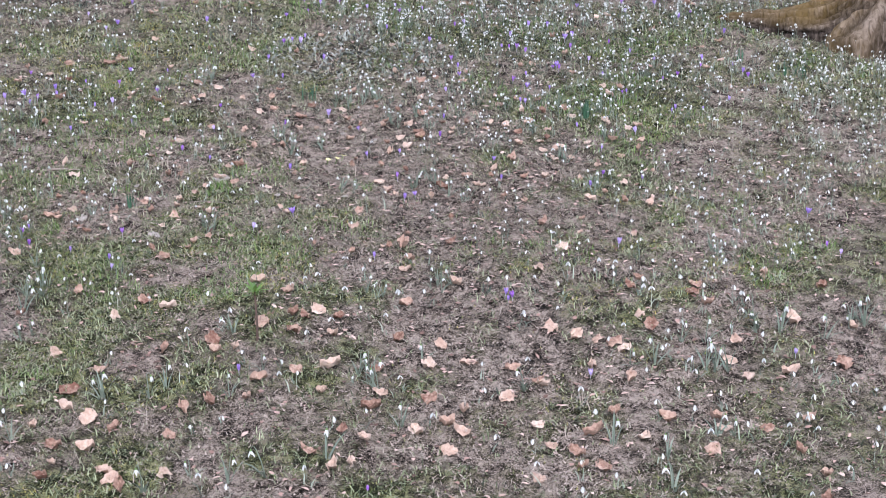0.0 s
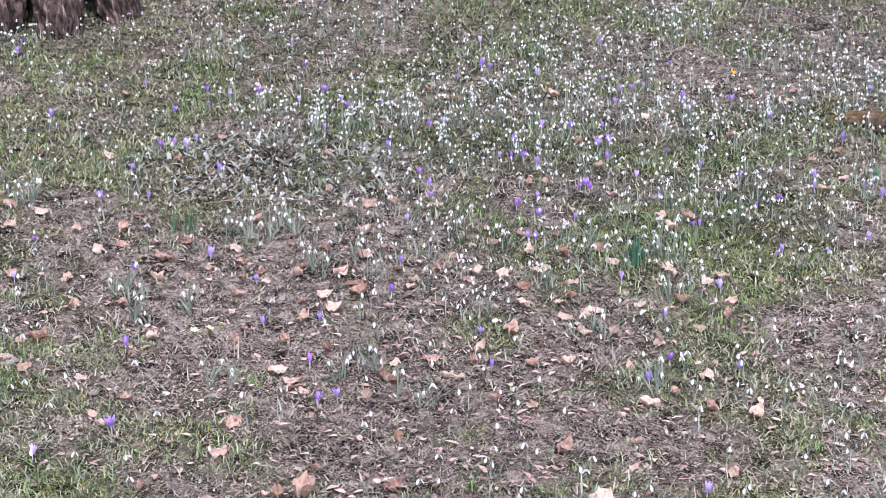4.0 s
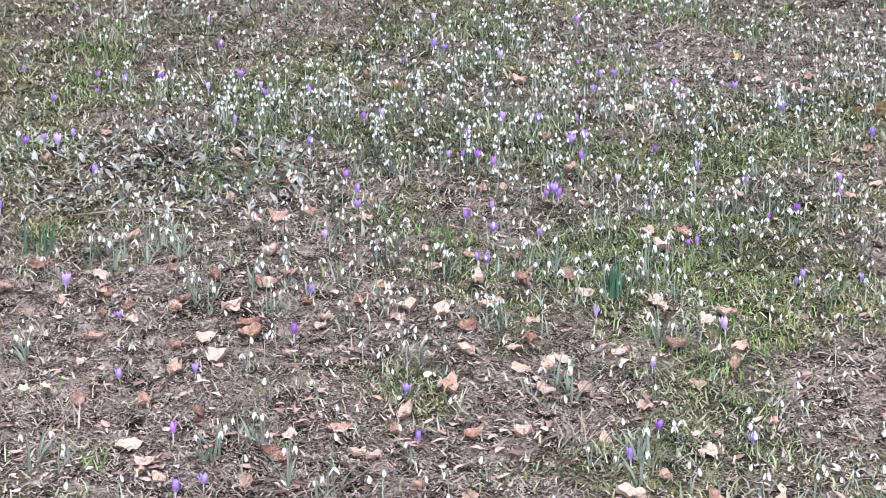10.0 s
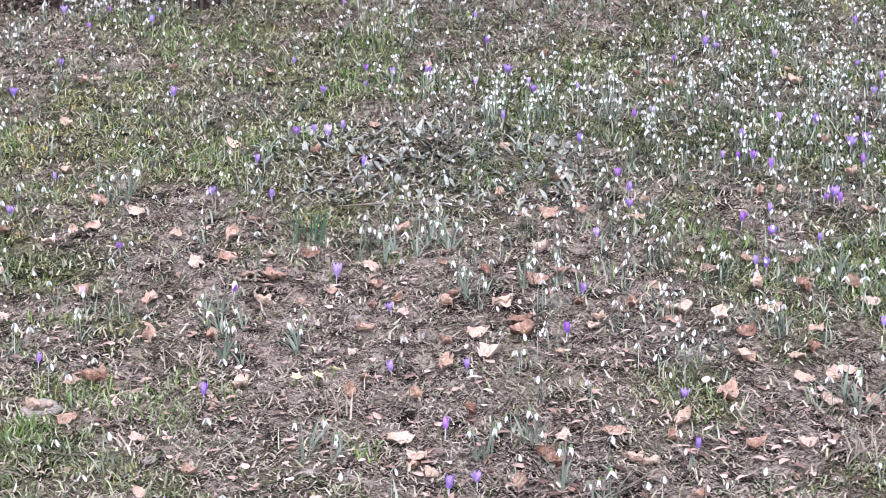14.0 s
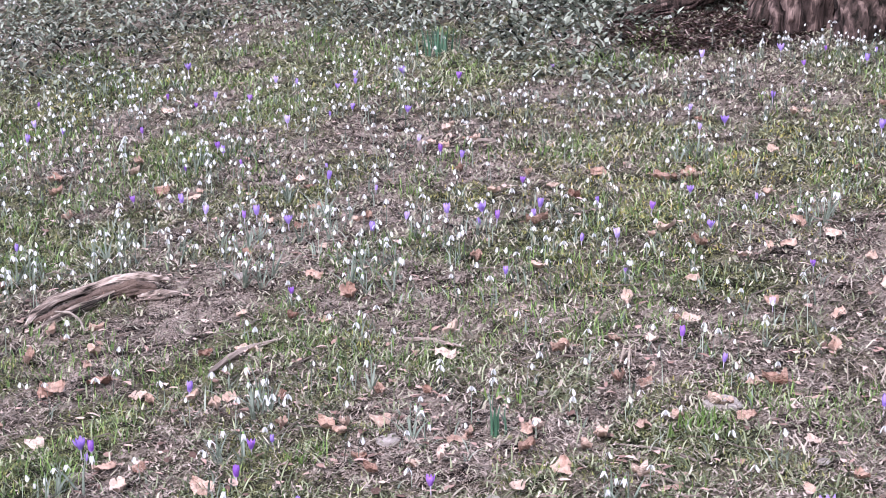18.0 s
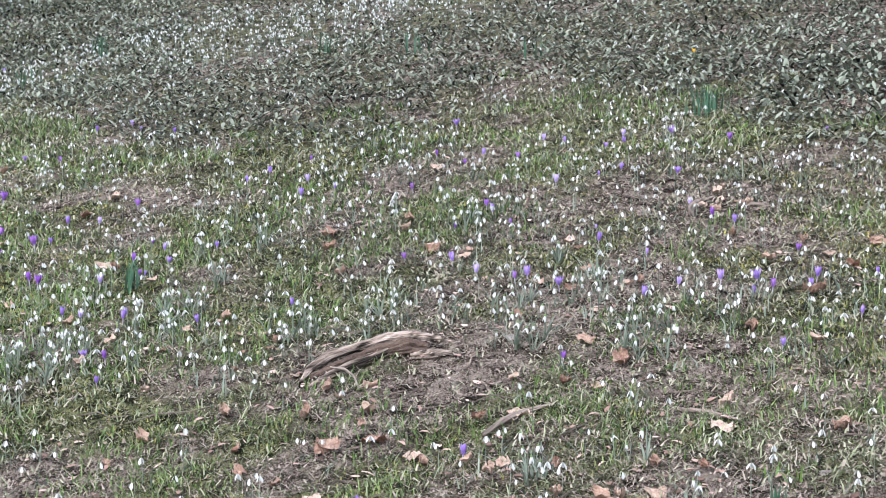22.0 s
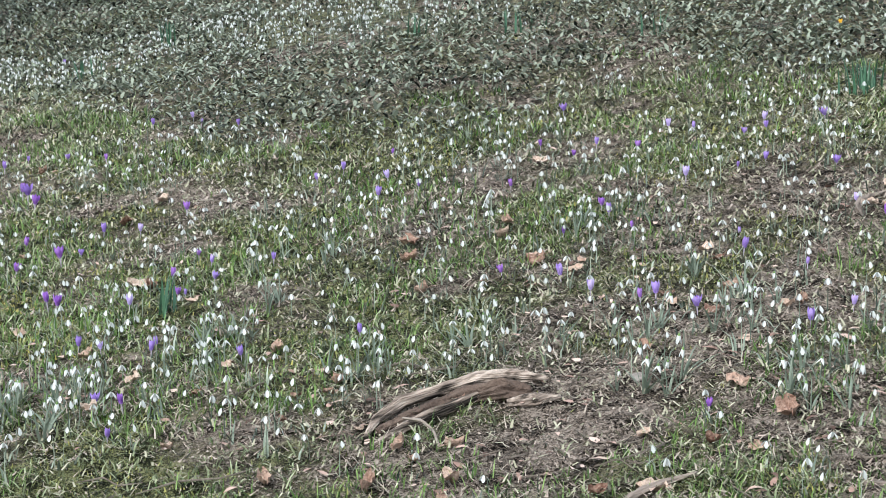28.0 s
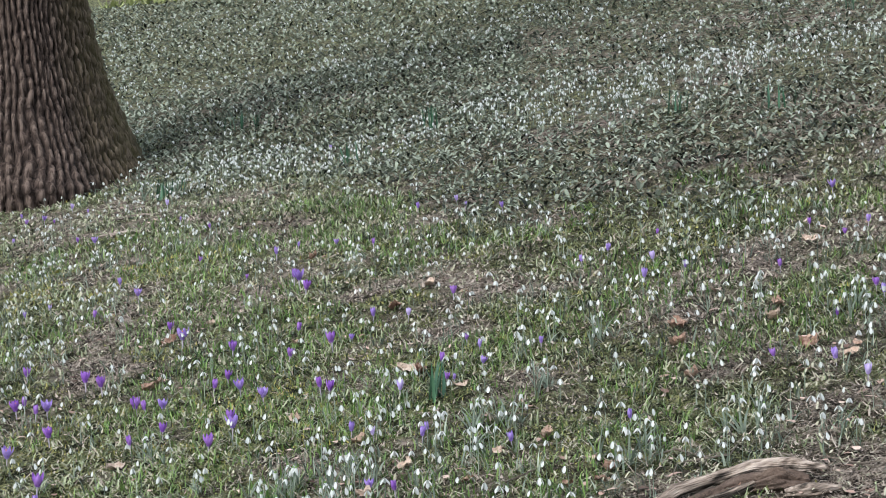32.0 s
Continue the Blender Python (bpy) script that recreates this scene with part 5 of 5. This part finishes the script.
def make_snowdrop(h, lean, openness, size, leaves, seed):
    rnd = random.Random(seed)
    root = thing("snowdrop", "white snowdrop with drooping bell and narrow leaves", "snowdrop", "snowdrops in the lawn")
    top = Vector((lean * h, 0, h))
    tip = top + Vector((0.011, 0, -0.006))
    part("stem", tube([(0, 0, -0.01), (lean * h * 0.3, 0, h * 0.5), (lean * h * 0.75, 0, h * 0.9), top, top + Vector((0.006, 0, 0.002)), tip], [0.0019, 0.0017, 0.0014, 0.0011, 0.0009, 0.0009], 5, M_SNOWLEAF, "stem"), root)
    part("ovary", tube([tip + Vector((0, 0, 0.001)), tip - Vector((0, 0, 0.003)), tip - Vector((0, 0, 0.006))], [0.0012, 0.0032, 0.0022], 6, M_OVARY, "ovary"), root, "green bead above the petals")
    pm = petal_mesh("petal", M_PETAL, size, size * 0.50, size * 0.15, openness * 0.8 + 0.10, -1.0, 0.62)
    for k in range(3):
        part("petal", pm, root, m=Matrix.Translation(tip - Vector((0, 0, 0.005))) @ pose(0, 0, 0, 0, 0, 120 * k + 30))
    for k in range(leaves):
        a = rnd.random() * 6.28
        part("leaf", one_blade(h * rnd.uniform(0.7, 1.1), rnd.uniform(0.006, 0.009), rnd.uniform(0.1, 0.7), rnd.uniform(0.5, 1.3), a, M_SNOWLEAF, at=(0.006 * math.cos(a), 0.006 * math.sin(a))), root)
    return root


def plant(models, spots, seed, scale=(0.85, 1.15), copies=False):
    """Sets copies of the models on the spots; each model itself takes one spot."""
    rnd = random.Random(seed)
    for i, (x, y) in enumerate(spots):
        m = at_ground(x, y, rnd.uniform(0, 360)) @ pose(0, 0, 0, rnd.uniform(-8, 8), rnd.uniform(-8, 8), 0)
        s = rnd.uniform(*scale)
        k = i % len(models)
        ob = models[k]
        if i < len(models) and not copies:
            ob.matrix_basis = m
        else:
            ob = copy_thing(models[k], m)
        ob.scale = (s, s, s)


SNOWDROPS = [make_snowdrop(h, ln, op, sz, lv, i) for i, (h, ln, op, sz, lv) in enumerate(
    ((0.085, 0.10, 0.10, 0.018, 3), (0.10, 0.15, 0.30, 0.019, 4), (0.07, 0.05, 0.05, 0.017, 3), (0.09, 0.2, 0.45, 0.0185, 4), (0.105, 0.12, 0.15, 0.020, 3), (0.06, 0.05, 0.02, 0.016, 3), (0.08, 0.25, 0.6, 0.0185, 3)))]
crnd = random.Random(17)
clump_spots = []
for x, y, n in SNOWDROP_CLUMPS:
    for k in range(n):
        a, d = crnd.random() * 6.28, 0.012 + 0.011 * n * crnd.random() ** 0.7
        clump_spots.append((x + d * math.cos(a), y + d * math.sin(a)))
plant(SNOWDROPS, clump_spots, 5, (0.72, 1.0))
plant(SNOWDROPS, NEAR_SNOWDROPS, 15, (1.05, 1.35), True)


# ---- crocuses ----
def make_crocus(mat, h, size, openness, leaves, lab, seed):
    rnd = random.Random(seed)
    h = h * 0.72
    root = thing("crocus", lab, "crocus", "crocuses in the lawn")
    part("tube", tube([(0, 0, -0.01), (0.001, 0, h * 0.5), (0, 0, h), (0, 0, h + size * 0.15)], [0.0018, 0.0022, 0.003, 0.005], 6, M_TUBE, "tube"), root, "pale flower tube")
    outer = petal_mesh("petal", mat, size, size * 0.50, size * 0.20, openness, 1.0, 0.8)
    inner = petal_mesh("petal", mat, size * 0.92, size * 0.46, size * 0.15, openness * 0.75, 1.0, 0.8)
    for k in range(6):
        part("petal", outer if k % 2 else inner, root, m=pose(0, 0, h, 0, 0, 60 * k))
    if openness > 0.25:
        part("stigma", tube([(0, 0, h + size * 0.2), (0.002, 0, h + size * 0.5), (0.003, 0, h + size * 0.7)], [0.001, 0.0014, 0.0022], 5, M_STIGMA, "stigma"), root, "orange stigma")
    for k in range(leaves):
        a = rnd.random() * 6.28
        part("leaf", one_blade(rnd.uniform(0.06, 0.1), 0.0035, rnd.uniform(0.3, 0.8), rnd.uniform(0.3, 0.8), a, M_GREENWEED, at=(0.005 * math.cos(a), 0.005 * math.sin(a))), root)
    return root


CROCUSES = [make_crocus(mat, h, sz, op, lv, lab, i) for i, (mat, h, sz, op, lv, lab) in enumerate((
    (M_VIOLET, 0.05, 0.042, 0.12, 2, "violet crocus, half closed, on a pale tube"), (M_LILAC, 0.055, 0.046, 0.22, 3, "pale lilac crocus opening in the grass"),
    (M_PURPLE, 0.045, 0.040, 0.30, 2, "deep purple crocus with open petals"), (M_VIOLET, 0.05, 0.044, 0.42, 3, "violet crocus with open petals"),
    (M_VIOLET, 0.04, 0.036, 0.06, 2, "violet crocus, half closed, on a pale tube"), (M_PURPLE, 0.05, 0.038, 0.10, 2, "deep purple crocus, still closed"),
    (M_VIOLET, 0.055, 0.045, 0.20, 2, "violet crocus, half closed, on a pale tube")))]
plant(CROCUSES, CROCUS_SPOTS, 6, (0.45, 0.72))
plant([CROCUSES[2], CROCUSES[5], CROCUSES[2], CROCUSES[3]], PURPLE_SPOTS, 16, (0.7, 1.0), True)


# ---- fallen leaves ----
def dead_leaf(length, width, curl, cup, seed, lobes=0.0):
    rows, cols = 9, 7
    v = []
    for i in range(rows):
        t = i / (rows - 1)
        w = width * (math.sin(math.pi * min(1.0, t * 0.94 + 0.05)) ** 0.65) * (1 + lobes * math.sin(t * 16) + 0.45 * noise.noise(Vector((t * 7, seed, 0))))
        for j in range(cols):
            s = j / (cols - 1) * 2 - 1
            z = 0.006 + cup * abs(s) ** 1.6 * width + curl * (t - 0.4) ** 2 * length - 0.0015 * (1 - abs(s)) * 2
            z += noise.noise(Vector((t * 3.4 + seed, s * 2.2, seed))) * 0.026
            v.append(((t - 0.5) * length, s * w * 0.5 * (1 - 0.25 * abs(cup)), z))
    f = [tuple(int(c) for c in q) for q in grid_faces(rows, cols)]
    n0 = len(v)
    # stalk
    for i in range(5):
        t = i / 4
        p = Vector((length * (-0.5 - 0.30 * t), 0.02 * math.sin(seed) * t, 0.008 + 0.006 * math.sin(seed * 2) * t))
        for k in range(4):
            q = k * math.pi / 2
            v.append((p.x, p.y + 0.0011 * math.cos(q), p.z + 0.0011 * math.sin(q)))
    f += [tuple(int(c) + n0 for c in q) for q in grid_faces(5, 4, True)]
    me = bpy.data.meshes.new("fallen_leaf")
    me.from_pydata(v, [], f)
    for p in me.polygons:
        p.use_smooth = True
    me.materials.append(M_DEADLEAF)
    sol = min(p[2] for p in v)
    for q in me.vertices:
        q.co.z -= sol
    return me


LEAF_MESHES = [dead_leaf(*a) for a in ((0.085, 0.066, 0.2, 0.08, 1.0), (0.08, 0.06, 0.6, 0.25, 2.2), (0.095, 0.058, 0.4, 0.4, 3.1), (0.075, 0.068, 0.2, -0.15, 4.7),
                                       (0.08, 0.062, 1.0, 0.1, 5.3), (0.07, 0.05, 0.5, 0.6, 6.6), (0.09, 0.072, 0.2, 0.15, 7.9, 0.12), (0.06, 0.048, 0.7, 0.3, 8.4))]
lx, ly = scatter(1100, 2.2, 5.6, 1.0, -20, 54)
lx, ly = keep(lx, ly, np.clip(1.15 - greenness(lx, ly), 0, 1) * 0.55)
leaf_spots = LEAF_SPOTS + [(float(a), float(b)) for a, b in zip(lx, ly)][:240]
nlx, nly = near_scatter(150)
leaf_spots += [(float(a), float(b)) for a, b in zip(nlx, nly) if a * a + b * b < 5.3][:60]
lrnd = random.Random(9)
loose_v, loose_f, loose_n = [], [], 0
for i, (x, y) in enumerate(leaf_spots):
    near = math.hypot(x, y) < 2.4
    size = lrnd.uniform(0.65, 0.98) if near else lrnd.uniform(0.42, 0.8) if i < len(LEAF_SPOTS) else lrnd.uniform(0.34, 0.66)
    me = LEAF_MESHES[lrnd.randrange(8)]
    m = laid(x, y, lrnd.uniform(0, 360), 0.004) @ pose(0, 0, 0, lrnd.uniform(-14, 14), lrnd.uniform(-16, 16), 0) @ Matrix.Diagonal((size, size, size, 1))
    if i < len(LEAF_SPOTS) or near or i % 3 == 0:
        ob = new("fallen_leaf", me)
        ob.matrix_basis = m
        tagged(ob, "curled dry brown fallen leaf on the ground", "leaf", "fallen leaves")
    else:
        v = np.array([tuple(m @ q.co) for q in me.vertices])
        loose_f.append(np.array([tuple(p.vertices) for p in me.polygons]) + loose_n)
        loose_v.append(v)
        loose_n += len(v)
stuff("scattered_leaves", np.concatenate(loose_v), np.concatenate(loose_f), M_DEADLEAF_MANY, "smaller dry brown leaves scattered over the lawn", "leaves", True)


def leaf_bits():
    x, y = scatter(17000, 2.0, 10, 1.2)
    x, y = keep(x, y, np.clip(1.1 - greenness(x, y), 0.1, 1) * 0.6)
    xn, yn = near_scatter(2600)
    xn, yn = keep(xn, yn, np.clip(1.1 - greenness(xn, yn), 0.1, 1))
    x, y = np.concatenate([x, xn, 1.6 + 0.6 * rng.normal(size=350)]), np.concatenate([y, yn, 6.5 + 0.3 * rng.normal(size=350)])
    n = len(x)
    v, f = blades(x, y, ground_z(x, y) + 0.006 + 0.006 * rng.random(n), 0.012 + 0.026 * rng.random(n), 0.008 + 0.017 * rng.random(n), rng.random(n) * 6.28, 1.1 + 0.4 * rng.random(n), 0.3 + 0.9 * rng.random(n), 3)
    q = v.reshape(n, 4, 2, 3)
    mid = q.mean(axis=2, keepdims=True)
    q[:] = mid + (q - mid) * np.array([0.4, 1.0, 1.1, 0.7], np.float32)[None, :, None, None]
    stuff("broken_leaves", q.reshape(-1, 3), f, M_DEADBIT, "small broken brown leaves strewn over the lawn", "leaves")


leaf_bits()


# ---- daffodil tufts, primrose, weeds ----
def tuft(x, y, blades_n, height, spread, mat, name, lab, cat, group, width=0.012, seed=0, lean=0.12):
    rnd = random.Random(seed)
    root = thing(name, lab, cat, group, at_ground(x, y))
    for k in range(blades_n):
        a, rr = rnd.random() * 6.28, spread * rnd.random() ** 0.5
        part("leaf", one_blade(height * rnd.uniform(0.7, 1.1), width * rnd.uniform(0.7, 1.2), rnd.uniform(0.0, lean * 2), rnd.uniform(0.0, lean * 4), a, mat, at=(rr * math.cos(rnd.random() * 6.28), rr * math.sin(rnd.random() * 6.28))), root)
    return root


for i, (x, y, n, h, sp, w) in enumerate(DAFFODILS):
    tuft(x, y, n, h, sp, M_DAFF, "daffodil_tuft", "tuft of upright dark green daffodil leaves", "plant", "daffodil tufts", w, i)
for i, (x, y, n, h, sp) in enumerate(STRAW_TUFTS):
    tuft(x, y, n, h, sp, M_THATCH, "straw_tuft", "tuft of bleached dead grass", "grass", "tufts of dead grass", 0.004, 40 + i, 0.5)
for i, (x, y, n, h, sp) in enumerate(GREEN_TUFTS):
    tuft(x, y, n, h, sp, M_GREENWEED, "grass_tuft", "bright green tuft of fresh grass", "grass", "tufts of fresh grass", 0.0045, 70 + i, 0.4)

for i, (x, y, mat, lab) in enumerate(((-0.61, 3.22, M_YELLOW, "pale yellow primrose flower in the straw"), (-0.57, 3.21, M_YELLOW, "pale yellow primrose flower in the straw"), (-0.54, 3.25, M_YELLOW, "pale yellow primrose flower in the straw"),
                                      (1.42, 5.56, M_GOLD, "golden orange crocus in the grass"), (-3.98, 6.67, M_GOLD, "golden orange crocus in the grass"))):
    root = thing("primrose" if mat == M_YELLOW else "crocus", lab, "flower", "yellow flowers", at_ground(x, y, i * 50) @ pose(0, 0, 0, 20, 10, 0))
    part("stem", tube([(0, 0, -0.01), (0, 0, 0.03)], [0.0018, 0.0018], 5, M_GREENWEED, "stem"), root)
    pm = petal_mesh("petal", mat, 0.012 if mat == M_YELLOW else 0.018, 0.011, 0.002, 1.25 if mat == M_YELLOW else 0.4)
    for k in range(5):
        part("petal", pm, root, m=pose(0, 0, 0.03, 0, 0, 72 * k))


def seedling(x, y):
    root = thing("seedling", "small tree seedling with a whorl of green leaves", "seedling", "", at_ground(x, y) @ Matrix.Scale(1.35, 4))
    part("stem", tube([(0, 0, -0.01), (0.002, 0, 0.06), (0, 0.002, 0.16)], [0.0045, 0.004, 0.003], 6, M_ROTTEN, "stem"), root)
    rnd = random.Random(4)
    for k in range(12):
        a = k * 0.55
        v, f = blades(np.array([0.0]), np.array([0.0]), np.array([0.145 + 0.02 * rnd.random()]), np.array([0.05]), np.array([0.012]), np.array([a]), np.array([0.5 + 0.8 * rnd.random()]), np.array([0.5]), 4)
        q = v.reshape(5, 2, 3)
        mid = q.mean(axis=1, keepdims=True)
        q[:] = mid + (q - mid) * np.array([0.3, 0.9, 1.2, 1.1, 0.8], np.float32)[:, None, None]
        part("leaf", mesh_of("leaf", q.reshape(-1, 3), f, M_GREENWEED), root)


seedling(*SEEDLING)
